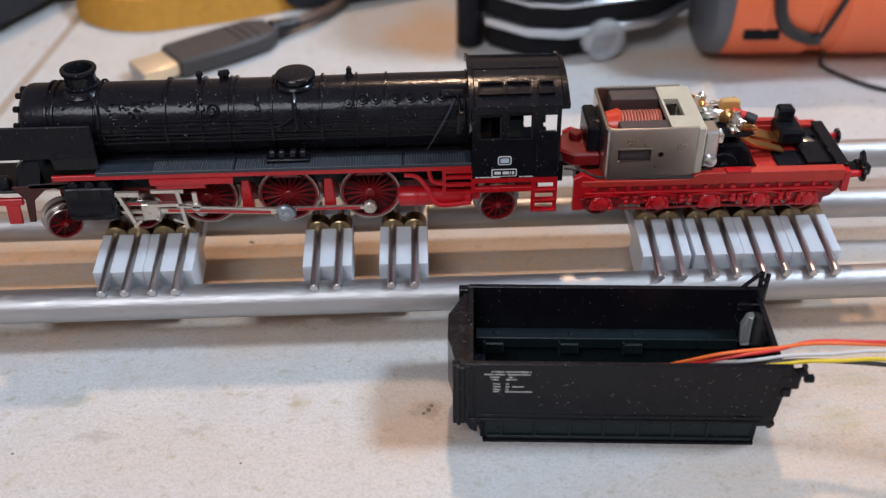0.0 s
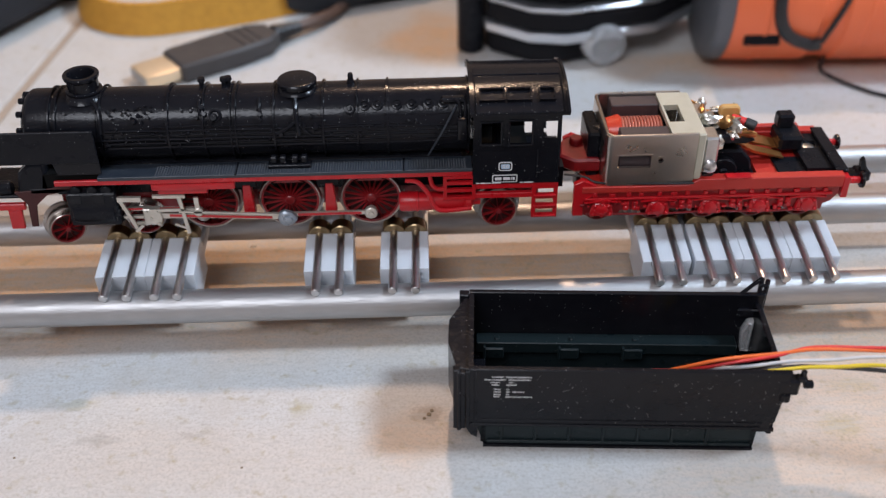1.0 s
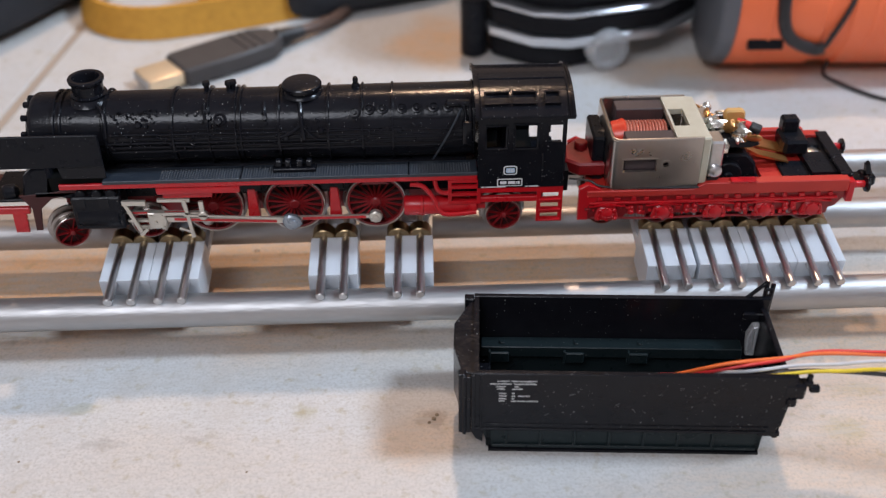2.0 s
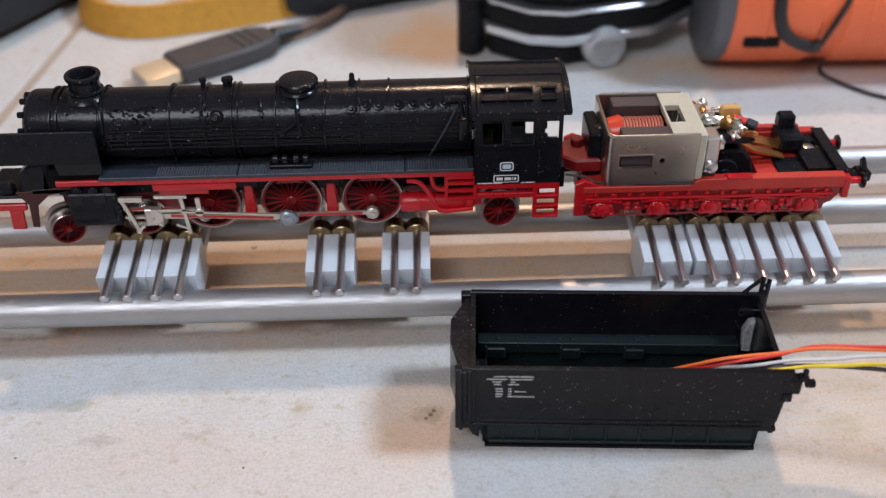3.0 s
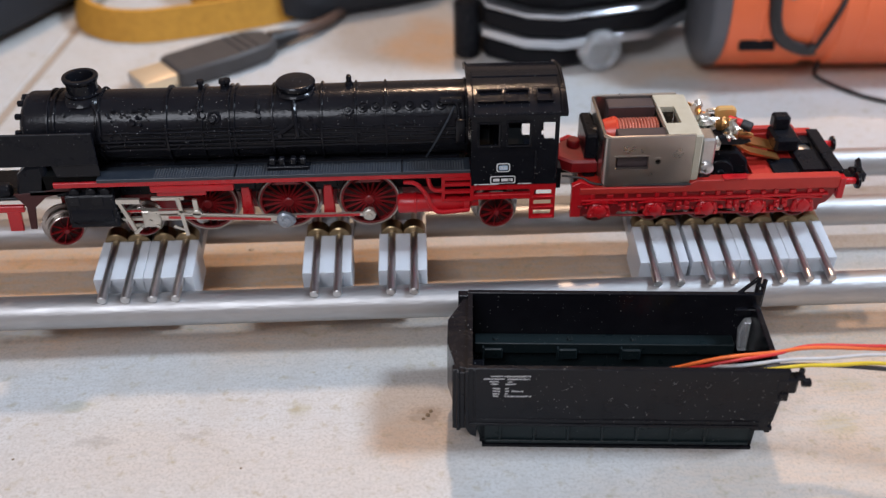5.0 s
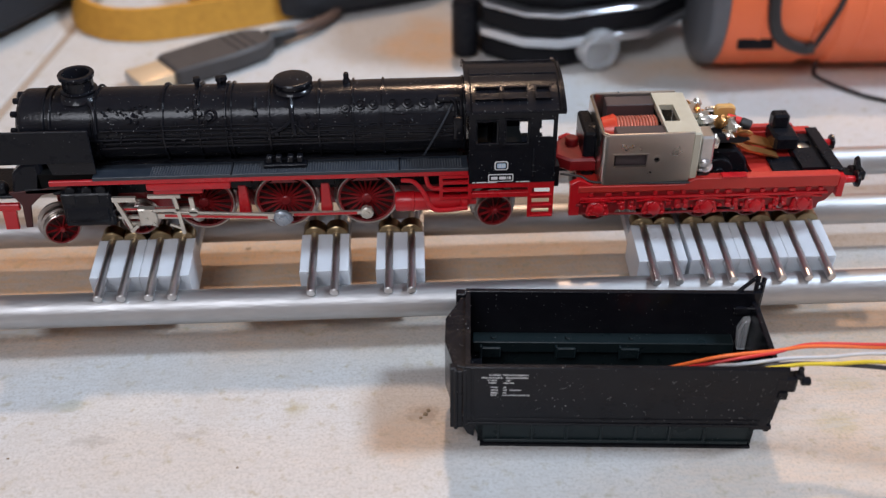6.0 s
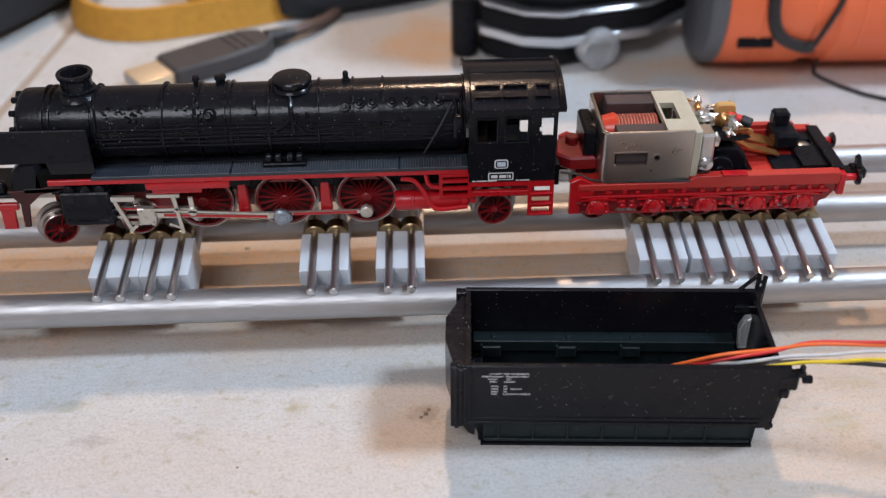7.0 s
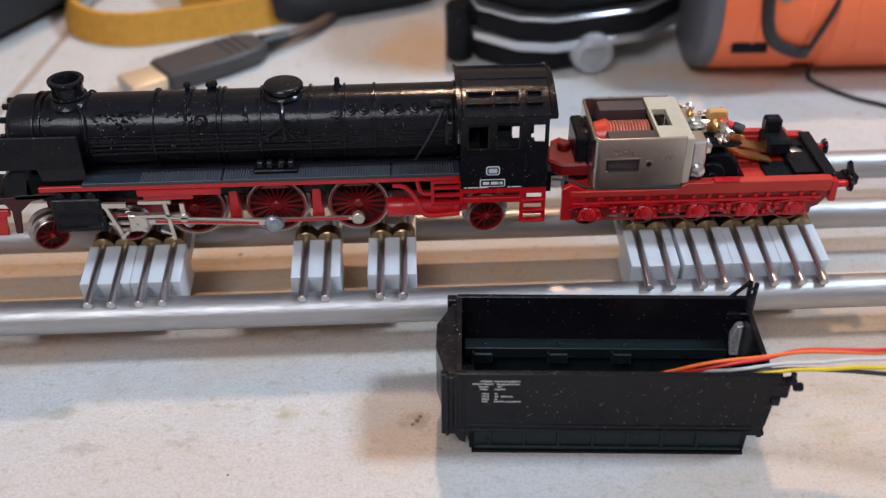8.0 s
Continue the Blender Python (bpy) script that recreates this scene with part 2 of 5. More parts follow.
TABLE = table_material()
FLUFF = mat("beige_wood_crumb", (0.55, 0.4, 0.27), 0.8)
CRUMB = mat("brown_dirt", (0.2, 0.15, 0.1), 0.9, second=(0.3, 0.24, 0.16), scale=900)


# ---- mesh helpers, in millimetres
def thing(name, x, y, z, rz=0.0, label="", category="", group="", kind=""):
    ob = new(name)
    ob.empty_display_size = 0.01
    ob.matrix_world = pose(x * MM, y * MM, z * MM, 0, 0, rz)
    return tagged(ob, label, category, group, kind)


def mesh_of(name, bm, material, sharp=35):
    bm.normal_update()
    for f in bm.faces:
        f.smooth = True
    lim = radians(sharp)
    for e in bm.edges:
        e.smooth = len(e.link_faces) == 2 and e.calc_face_angle(0) < lim
    for v in bm.verts:
        v.co *= MM
    me = bpy.data.meshes.new(name)
    bm.to_mesh(me)
    bm.free()
    me.materials.append(material)
    return me


def part(name, bm, material, parent=None, label="", at=None, sharp=35):
    ob = new(name, bm if isinstance(bm, bpy.types.Mesh) else mesh_of(name, bm, material, sharp))
    if parent:
        ob.parent = parent
    if at is not None:
        ob.matrix_basis = at
    if label:
        ob["label"] = label
    return ob


def B():
    return bmesh.new()


def box(bm, x0, x1, y0, y1, z0, z1, bev=0.0, seg=1):
    vs = [bm.verts.new((x, y, z)) for x in (x0, x1) for y in (y0, y1) for z in (z0, z1)]
    fs = [bm.faces.new([vs[i] for i in q]) for q in ((0, 1, 3, 2), (4, 6, 7, 5), (0, 4, 5, 1), (2, 3, 7, 6), (0, 2, 6, 4), (1, 5, 7, 3))]
    if bev:
        es = {e for f in fs for e in f.edges}
        bmesh.ops.bevel(bm, geom=list(es), offset=bev, segments=seg, affect="EDGES", profile=0.5)
    return bm


def basis(d):
    d = Vector(d).normalized()
    a = Vector((0, 0, 1)) if abs(d.z) < 0.9 else Vector((1, 0, 0))
    u = d.cross(a).normalized()
    return u, d.cross(u).normalized()


def spin(bm, p, axis, profile, seg=24):
    """A turned body: profile is (distance along the axis, radius) from p."""
    d = Vector(axis).normalized()
    u, v = basis(d)
    rings = []
    for h, r in profile:
        c = Vector(p) + d * h
        if r < 1e-6:
            rings.append([bm.verts.new(c)])
        else:
            rings.append([bm.verts.new(c + (u * math.cos(2 * math.pi * i / seg) + v * math.sin(2 * math.pi * i / seg)) * r) for i in range(seg)])
    for a, b in zip(rings, rings[1:]):
        for i in range(seg):
            j = (i + 1) % seg
            q = [a[i % len(a)], a[j % len(a)], b[j % len(b)], b[i % len(b)]]
            q = list(dict.fromkeys(q))
            if len(q) > 2:
                bm.faces.new(q)
    closed = tuple(profile[0]) == tuple(profile[-1])
    for ring in (rings[0], rings[-1]):
        if len(ring) > 2 and not closed:
            bm.faces.new(ring)
    bmesh.ops.recalc_face_normals(bm, faces=bm.faces)
    return bm


def cyl(bm, p, q, r, r2=None, seg=20, bev=0.0):
    d = Vector(q) - Vector(p)
    r2 = r if r2 is None else r2
    L = d.length
    prof = [(0, r), (L, r2)] if not bev else [(0, r - bev), (bev, r), (L - bev, r2), (L, r2 - bev)]
    return spin(bm, p, d, prof, seg)


def tube(bm, pts, r, seg=8):
    pts = [Vector(p) for p in pts]
    rings = []
    u = None
    for i, p in enumerate(pts):
        d = (pts[min(i + 1, len(pts) - 1)] - pts[max(i - 1, 0)]).normalized()
        if u is None:
            u = basis(d)[0]
        u = (u - d * u.dot(d)).normalized()
        v = d.cross(u)
        rings.append([bm.verts.new(p + (u * math.cos(2 * math.pi * k / seg) + v * math.sin(2 * math.pi * k / seg)) * r) for k in range(seg)])
    for a, b in zip(rings, rings[1:]):
        for k in range(seg):
            bm.faces.new([a[k], a[(k + 1) % seg], b[(k + 1) % seg], b[k]])
    bm.faces.new(rings[0]), bm.faces.new(rings[-1])
    bmesh.ops.recalc_face_normals(bm, faces=bm.faces)
    return bm


def smooth(pts, n=8):
    """A smooth line through the points."""
    pts = [Vector(p) for p in pts]
    out = []
    for i in range(len(pts) - 1):
        a, b, c, d = pts[max(i - 1, 0)], pts[i], pts[i + 1], pts[min(i + 2, len(pts) - 1)]
        for k in range(n):
            t = k / n
            out.append(0.5 * (2 * b + (c - a) * t + (2 * a - 5 * b + 4 * c - d) * t * t + (3 * b - a - 3 * c + d) * t ** 3))
    return out + [pts[-1]]


def prism(bm, poly, lo, hi, plane="xz", bev=0.0):
    """A flat outline in a plane, thickened along the third axis from lo to hi."""
    def place(a, b, h):
        return {"xz": (a, h, b), "xy": (a, b, h), "yz": (h, a, b)}[plane]
    top = [bm.verts.new(place(a, b, lo)) for a, b in poly]
    bot = [bm.verts.new(place(a, b, hi)) for a, b in poly]
    fs = [bm.faces.new(top), bm.faces.new(bot[::-1])]
    k = len(poly)
    for i in range(k):
        fs.append(bm.faces.new([top[(i + 1) % k], top[i], bot[i], bot[(i + 1) % k]]))
    bmesh.ops.recalc_face_normals(bm, faces=fs)
    if bev:
        es = {e for f in fs[:2] for e in f.edges}
        bmesh.ops.bevel(bm, geom=list(es), offset=bev, segments=1, affect="EDGES")
    return bm


def holed(bm, us, vs, holes, lo, hi, plane="xz"):
    """A plate over us x vs (two numbers each) with rectangular openings (u0, u1, v0, v1) right through it."""
    cu = sorted({*us, *[h[0] for h in holes], *[h[1] for h in holes]})
    cv = sorted({*vs, *[h[2] for h in holes], *[h[3] for h in holes]})

    def solid(i, j):
        if not (0 <= i < len(cu) - 1 and 0 <= j < len(cv) - 1):
            return False
        u, v = (cu[i] + cu[i + 1]) / 2, (cv[j] + cv[j + 1]) / 2
        return not any(h[0] < u < h[1] and h[2] < v < h[3] for h in holes)
    made = {}

    def vert(i, j, h):
        key = (i, j, h)
        if key not in made:
            made[key] = bm.verts.new({"xz": (cu[i], h, cv[j]), "xy": (cu[i], cv[j], h), "yz": (h, cu[i], cv[j])}[plane])
        return made[key]
    fs = []
    for i in range(len(cu) - 1):
        for j in range(len(cv) - 1):
            if not solid(i, j):
                continue
            for h in (lo, hi):
                fs.append(bm.faces.new([vert(i, j, h), vert(i + 1, j, h), vert(i + 1, j + 1, h), vert(i, j + 1, h)]))
            for (di, dj), (a, b) in (((-1, 0), ((i, j), (i, j + 1))), ((1, 0), ((i + 1, j), (i + 1, j + 1))),
                                     ((0, -1), ((i, j), (i + 1, j))), ((0, 1), ((i, j + 1), (i + 1, j + 1)))):
                if not solid(i + di, j + dj):
                    fs.append(bm.faces.new([vert(*a, lo), vert(*b, lo), vert(*b, hi), vert(*a, hi)]))
    bmesh.ops.recalc_face_normals(bm, faces=fs)
    return bm


def rounded(x0, x1, z0, z1, r, n=4):
    out = []
    for cx, cz, a in ((x1 - r, z1 - r, 0), (x0 + r, z1 - r, 90), (x0 + r, z0 + r, 180), (x1 - r, z0 + r, 270)):
        for k in range(n + 1):
            t = radians(a + 90 * k / n)
            out.append((cx + r * math.cos(t), cz + r * math.sin(t)))
    return out


RAIL = 16.2     # height of the wheels' running level over the table


# ---- room and table
def build_room():
    w, d, lo, hi = 1200, 1500, -750, 2150
    part("floor", box(B(), -w - 100, w + 100, -d - 100, d + 100, lo - 100, lo), FLOORM)
    part("ceiling", box(B(), -w - 100, w + 100, -d - 100, d + 100, hi, hi + 100), CEIL)
    part("wall_north", box(B(), -w - 100, w + 100, d, d + 100, lo, hi), BROWN_WALL)
    # the south opening is made up to go with the fill lamp
    part("wall_south", holed(B(), (-w - 100, w + 100), (lo, hi), [(-1090, -10, 1390, 2090)], -d - 100, -d, "xz"), PLASTER)
    part("wall_west", box(B(), -w - 100, -w, -d, d, lo, hi), PLASTER)
    part("wall_east", holed(B(), (-d, d), (lo, hi), [(-200, 160, 1240, 1620)], w, w + 100, "yz"), PLASTER)
    for n in ("floor", "ceiling", "wall_north", "wall_south", "wall_west", "wall_east"):
        tagged(bpy.data.objects[n], kind="structure")


def build_table():
    t = thing("work_table", 0, 0, 0, -6, label="white-washed board work table with tan worn patches and painted warm shade", category="table")
    for x0, x1 in ((-640, -102.4), (-100.0, 505.0)):
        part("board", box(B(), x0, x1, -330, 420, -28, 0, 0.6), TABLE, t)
    part("joint_filler", box(B(), -102.35, -100.05, -329, 419, -20, -.45), JOINT, t, "grey-brown filler in the board joint")
    part("batten", box(B(), -560, 430, -240, -180, -60, -28), FLOORM, t)
    part("batten", box(B(), -560, 430, 280, 340, -60, -28), FLOORM, t)
    for x in (-540, 410):
        for y in (-210, 310):
            part("leg", box(B(), x - 30, x + 30, y - 29, y + 29, -750, -60, 2), FLOORM, t)


build_room()
build_table()


# ---- roller test stand
def build_stand():
    s = thing("test_stand", 0, 0, 0, label="roller test stand with three long steel rods over the table", category="test stand")
    for y in (-17.15, 7.6, 25.7):
        part("rod", cyl(B(), (-230, y, RAIL - 8), (300, y, RAIL - 8), 3.0, seg=40, bev=0.4), STEEL, s)
    for x in (-238, 296):
        part("end_block", box(B(), x, x + 14, -24, 33, 0, RAIL - 2, 0.8), MILKY, s, "white plastic end block")


def build_carriage():
    """A milky block with two roller axles; its origin lies on top of the front rod."""
    c = thing("roller_carriage", 0, 0, 0, label="milky white plastic roller carriage with two steel axles and brass rollers",
              category="roller carriage", group="roller carriages on the test stand")
    # block in local axes: x across, y back, z up from the axle line; two grooves hold the axles
    top = [(-4.32, -7.5), (-4.32, 0.4), (-4.22, 0.5)]
    for gx in (-2.0, 2.0):
        top += [(gx + 0.86 * math.cos(radians(k)), 0.86 * math.sin(radians(k))) for k in (145, 180, 210, 240, 270, 300, 330, 360, 395)]
    top += [(4.22, 0.5), (4.32, 0.4), (4.32, -7.5)]
    body = prism(B(), top, 2.9, 12.5, "xz")
    box(body, -4.2, 4.2, 12.51, 25.5, -4.4, -2.2)
    box(body, -3.6, 3.6, 15.6, 22.4, -2.2, 0.6, 0.4)
    part("block", body, MILKY, c)
    for x in (-2.0, 2.0):
        part("axle", cyl(B(), (x, -2.05, 0), (x, 18.5, 0), 0.82, seg=20, bev=0.18), PIN, c)
        for y in (12.55, 22.6):
            part("roller", spin(B(), (x, y, 0), (0, 1, 0), [(0, 0.7), (0, 1.95), (0.18, 2.1), (2.2, 2.1), (2.2, 0.7)], 28), BRASS, c, "brass roller")
    tilt = pose(0, 0, 0, 8, 0, 0)
    at = lambda x, rz: pose(x * MM, -17.05 * MM, (RAIL - 4.2) * MM, 0, 0, rz) @ tilt
    spots = ((-44.58, 0), (-35.87, 0), (-7.95, 0), (5.45, -1), (52.2, 0), (61.65, 0.6), (70.3, 0.6), (79.0, 0.6))
    c.matrix_world = at(*spots[0])
    for x, rz in spots[1:]:
        copy_thing(c, at(x, rz))


# ---- locomotive, local axes: x along the boiler (0 at the third driver), z from the wheels' running level
def wheel_meshes(r, spokes, name):
    tyre = spin(B(), (0, 0, 0), (0, 1, 0), [(0.1, r * 0.945), (0.05, r - 0.1), (0.15, r), (1.3, r), (1.45, r + 0.5), (1.95, r + 0.45), (2.0, r * 0.945), (0.1, r * 0.945)], 48)
    c = B()
    spin(c, (0, 0.12, 0), (0, 1, 0), [(0.05, r * 0.87), (0, r * 0.935), (1.0, r * 0.935), (1.0, r * 0.87), (0.05, r * 0.87)], 40)
    spin(c, (0, -0.25, 0), (0, 1, 0), [(0, 0.0), (0, r * 0.13), (0.2, r * 0.17), (1.2, r * 0.17), (1.2, 0)], 18)
    sp = B()
    pts = []
    for d, h in ((r * 0.12, 0.24), (r * 0.88, 0.13)):
        pts.append([sp.verts.new((d, y, h * sx * r / 5.5)) for sx, y in ((-1, 0.45), (0, 0.05), (1, 0.45), (0, 0.9))])
    for i in range(4):
        sp.faces.new([pts[0][i], pts[0][(i + 1) % 4], pts[1][(i + 1) % 4], pts[1][i]])
    bmesh.ops.recalc_face_normals(sp, faces=sp.faces)
    bmesh.ops.recalc_face_normals(c, faces=c.faces)
    # dark disc added behind the spokes, painting the shade of the gaps
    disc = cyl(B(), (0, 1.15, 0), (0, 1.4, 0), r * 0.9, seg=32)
    return mesh_of(name + "_tyre", tyre, TYRE), mesh_of(name + "_centre", c, RED_DARK), mesh_of(name + "_back", disc, SHADED_RED), mesh_of(name + "_spoke", sp, RED_DARK), spokes


def add_wheel(parent, meshes, x, y, z, rz=0.0, turn=0.0, far=False):
    m = pose(x * MM, y * MM, z * MM, 0, 0, rz + (180 if far else 0)) @ pose(0, 0, 0, 0, turn, 0)
    w = part("wheel", meshes[1], None, parent, "dark red spoked wheel", at=m)
    part("tyre", meshes[0], None, w, "bright steel tyre")
    part("gap_shade_disc", meshes[2], None, w)
    for k in range(meshes[4]):
        part("spoke", meshes[3], None, w, at=pose(0, 0, 0, 0, 360 * k / meshes[4], 0))
    return w


def add_tread(wheel, r):
    """The broad bright tread and flange behind a small wheel's face."""
    part("tread", spin(B(), (0, 1.3, 0), (0, 1, 0), [(0, r * .5), (0, r + .1), (.1, r + .2), (1.5, r + .25), (1.7, r + .85), (2.2, r + .8), (2.2, r * .5), (0, r * .5)], 40), TYRE, wheel, "bright steel tread")


def bar(bm, p, q, w, t):
    """A flat bar between two points of the side view (x, z), w high, lying between y and y - t."""
    (x0, y, z0), (x1, _, z1) = p, q
    d = Vector((x1 - x0, 0, z1 - z0)).normalized() * 0.01
    n = Vector((-d.z, 0, d.x)).normalized() * w / 2
    return prism(bm, [(x0 + n.x, z0 + n.z), (x1 + n.x, z1 + n.z), (x1 - n.x, z1 - n.z), (x0 - n.x, z0 - n.z)], y - t, y, "xz")


def build_loco():
    o = thing("locomotive", 0, 0, RAIL, label="black and red model steam locomotive on the roller stand", category="model locomotive")
    zc, r = 19.45, 6.35
    b = spin(B(), (-58.0, 0, zc), (1, 0, 0), [(0, 0), (0, 5.6), (0.3, 6.0), (0.7, r - .1), (1.2, r), (12.5, r), (12.6, r - 0.12), (30, r - 0.05), (50, r), (60, r + .1), (75.5, r + .15), (75.5, 0)], 72)
    boiler = part("boiler", b, BLACK, o)
    # bands round the boiler
    for x, w in ((-53.3, .5), (-52.2, .5), (-44.8, .4), (-33.5, .55), (-27.5, .45), (-23.0, .45), (-22.1, .45), (-15.7, .55), (-7.4, .55), (-1.6, .5), (3.5, .55), (17.2, .5)):
        part("band", spin(B(), (x - w / 2, 0, zc), (1, 0, 0), [(0, r + .02), (.12, r + .4), (w - .12, r + .4), (w, r + .02), (0, r + .02)], 72), BLACK, boiler)
    # smokebox door, clamps
    part("smokebox_door", spin(B(), (-58.0, 0, zc), (-1, 0, 0), [(0, 5.0), (0.3, 5.0), (0.9, 3.6), (1.2, 1.2), (1.2, 0)], 40), BLACK, boiler)
    for k in range(12):
        a = 2 * math.pi * k / 12 + 0.2
        y, z = 5.3 * math.cos(a), zc + 5.3 * math.sin(a)
        part("clamp", cyl(B(), (-57.9, y, z), (-59.0, y, z), 0.55, seg=10, bev=0.12), BLACK, boiler)
    # chimney
    part("chimney", spin(B(), (-47.9, 0, zc + r - 0.9), (0, 0, 1), [(0, 3.9), (0.5, 3.5), (0.9, 2.95), (1.3, 3.05), (1.5, 2.6), (3.2, 2.62), (3.5, 2.95), (4.0, 3.05), (4.25, 2.9), (4.25, 2.3), (4.0, 2.15), (1.0, 2.0), (1.0, 0)], 40), BLACK, o)
    # dome: wide low lid on a collar
    part("steam_dome", spin(B(), (-11.8, 0, zc + r - 0.5), (0, 0, 1), [(0, 3.6), (0.5, 3.3), (0.7, 2.9), (1.0, 2.9), (1.05, 3.35), (1.6, 3.4), (1.85, 3.2), (2.0, 2.6), (2.05, 0)], 40), BLACK, o)
    for x, y in ((-28.2, 1.2), (-24.4, 1.2), (-23.7, 1.5)):
        part("valve", spin(B(), (x, y, zc + r - 0.4), (0, 0, 1), [(0, .5), (1.0, .45), (1.1, .7), (1.7, .6), (1.8, 0)], 12), BLACK, o)
    part("whistle", spin(B(), (-2.7, .6, zc + r - 0.1), (0, -0.1, 1), [(0, .8), (0.7, .6), (0.9, .45), (1.6, .5), (2.0, .35), (2.1, 0)], 14), BLACK, o)
    # pumps and fittings under the chimney and on the boiler side
    rnd = random.Random(5)

    def on_boiler(x, deg, out=0.0):
        a = radians(deg)
        return Vector((x, -(r + out) * math.cos(a), zc + (r + out) * math.sin(a)))
    fit = B()
    for k in range(34):
        x, d = -43.6 + rnd.random() * 7.6, 34 + rnd.random() * 20
        p = on_boiler(x, d)
        q = on_boiler(x + rnd.uniform(-.2, .2), d, rnd.uniform(.2, .5))
        cyl(fit, p, q, rnd.uniform(.14, .3), seg=8)
    tagged(part("pump_fittings", fit, BLACK, o), kind="stuff")
    for x, d, s in ((-39, 30, .5), (-37.8, 28, .4), (-29.5, 44, .35), (-27.6, 47, .5), (-27.2, 38, .5), (-25.6, 33, .8), (-28.5, 33, .4), (-17.9, 36, .5), (-17.8, 28, .4),
                    (-12.2, 26, .4), (-11.2, 22, .4), (-13.2, 20, .4), (-10.5, 18, .4), (-8.6, 16, .6), (-30, 12, .35), (-21, 8, .35), (-14.5, 6, .5), (-6, 4, .3), (1.5, 14, .4), (2.7, 16, .4)):
        part("boiler_fitting", cyl(B(), on_boiler(x, d, -.2), on_boiler(x, d, s * 1.1 + .15), s * 1.1, s * .7, seg=12), BLACK, boiler)
    for k in range(80):
        x, d, h = rnd.uniform(-44, 16), rnd.choice((-10, -6, -3, 1, 5, 9, 12, 16, 19, 22, 27)) + rnd.uniform(-1, 1), rnd.uniform(.13, .3)
        p = on_boiler(x, d)
        if k % 3 == 0:
            q = spin(B(), p, on_boiler(x, d, 1) - p, [(0, h), (h * 1.6, h), (h * 2.1, h * .5), (h * 2.1, 0)], 10)
        else:
            q = tube(B(), smooth([on_boiler(x, d, .2), on_boiler(x + .2, d + 3, .4), on_boiler(x + rnd.uniform(-.5, .5), d + 6, .15)], 4), h * .6, 7)
        part("boiler_fitting", q, BLACK, boiler)
    for x in (-50.5, -40.5, -31.0, -18.5, -4.5, 8.5):
        part("rail_stanchion", cyl(B(), on_boiler(x, 44), on_boiler(x, 44, .6), .22, seg=8), BLACK, boiler)
    # pipes
    pw = []
    pw.append(tube(B(), smooth([on_boiler(-12, 60, .1), on_boiler(-11.9, 40, .35), on_boiler(-11.7, 20, .35), on_boiler(-11.5, 4, .3)]), .4))
    pw.append(tube(B(), smooth([on_boiler(-12, 24, .3), on_boiler(-13.5, 14, .35), on_boiler(-15.3, 6, .3)]), .36))
    pw.append(tube(B(), smooth([on_boiler(-11.4, 22, .3), on_boiler(-10.6, 12, .35), on_boiler(-9.3, 2, .3)]), .2))
    for d, x0, x1, w in ((21, -36, -16, .14), (15, -44, 17, .2), (9, -40, -12, .16), (8, -9, 17, .18), (2, -46, 17, .24), (18.5, -8, 9, .15), (-5, -44, 17, .22), (-13, -44, 12, .28), (31, 3, 16, .14)):
        n = 14
        pw.append(tube(B(), [on_boiler(x0 + (x1 - x0) * k / n, d + rnd.uniform(-.9, .9), .1) for k in range(n + 1)], w, 6))
    pw.append(tube(B(), smooth([on_boiler(-46.0, 62, .15), on_boiler(-45.0, 48, .3), on_boiler(-44.7, 30, .25), on_boiler(-44.8, 12, .2)]), .32))
    pw.append(tube(B(), smooth([on_boiler(13.2, 52, .4), on_boiler(14.6, 50, .8), on_boiler(15.6, 44, .9), on_boiler(15.9, 30, .8), on_boiler(15.4, 14, .7)]), .3))
    pw.append(tube(B(), smooth([on_boiler(16.6, 60, .3), on_boiler(16.7, 40, .7), on_boiler(16.6, 20, .6), on_boiler(16.5, 4, .4)]), .34))
    for x in (-28.0, -18.0):
        pw.append(tube(B(), smooth([on_boiler(x, 62, .1), on_boiler(x, 48, .35), on_boiler(x + .1, 36, .3)]), .3))
    for q in pw:
        part("pipe", q, BLACK, o)
    part("handrail", tube(B(), smooth([on_boiler(15.2, 42, .9), on_boiler(13.2, 14, 1.3), on_boiler(11.2, -12, 1.7), on_boiler(10.2, -27, 1.9)]), .17, 6), TREAD, o)
    # washout plugs
    for x, d in ((-2.8, 41), (-.3, 46), (1.9, 46), (5.2, 46.5), (7.7, 46.5), (10.5, 47), (13.0, 47)):
        p, q = on_boiler(x, d, 0), on_boiler(x, d, .45)
        part("washout_plug", spin(B(), p, q - p, [(0, 1.0), (.35, .92), (.4, .68), (.18, .62), (.18, .4), (.5, .3), (.55, 0)], 16), BLACK, boiler)
    rv = B()
    for k in range(26):
        x = 4.2 + k * .5
        cyl(rv, on_boiler(x, 35.5, 0), on_boiler(x, 35.5, .22), .12, seg=6)
    tagged(part("rivets", rv, BLACK, boiler), kind="stuff")
    part("feed_valve", box(B(), 15.2, 17.0, -7.4, -5.6, 18.2, 22.6, .4, 2), BLACK, o)
    part("regulator_box", box(B(), 12.6, 16.8, -4.9, -3.4, 24.2, 25.2, .3), BLACK, o)
    part("sand_pipe_valve", spin(B(), on_boiler(-25.4, 36), on_boiler(-25.4, 36, 1) - on_boiler(-25.4, 36), [(0, 1.15), (.4, 1.1), (.5, .8), (.3, .6), (.3, .3), (.7, .25), (.75, 0)], 18), BLACK, boiler)
    # firebox side and lower skirt
    part("boiler_saddle", box(B(), -55, 16, -4.6, 4.6, 8.0, 14.2), BLACK_SATIN, o)
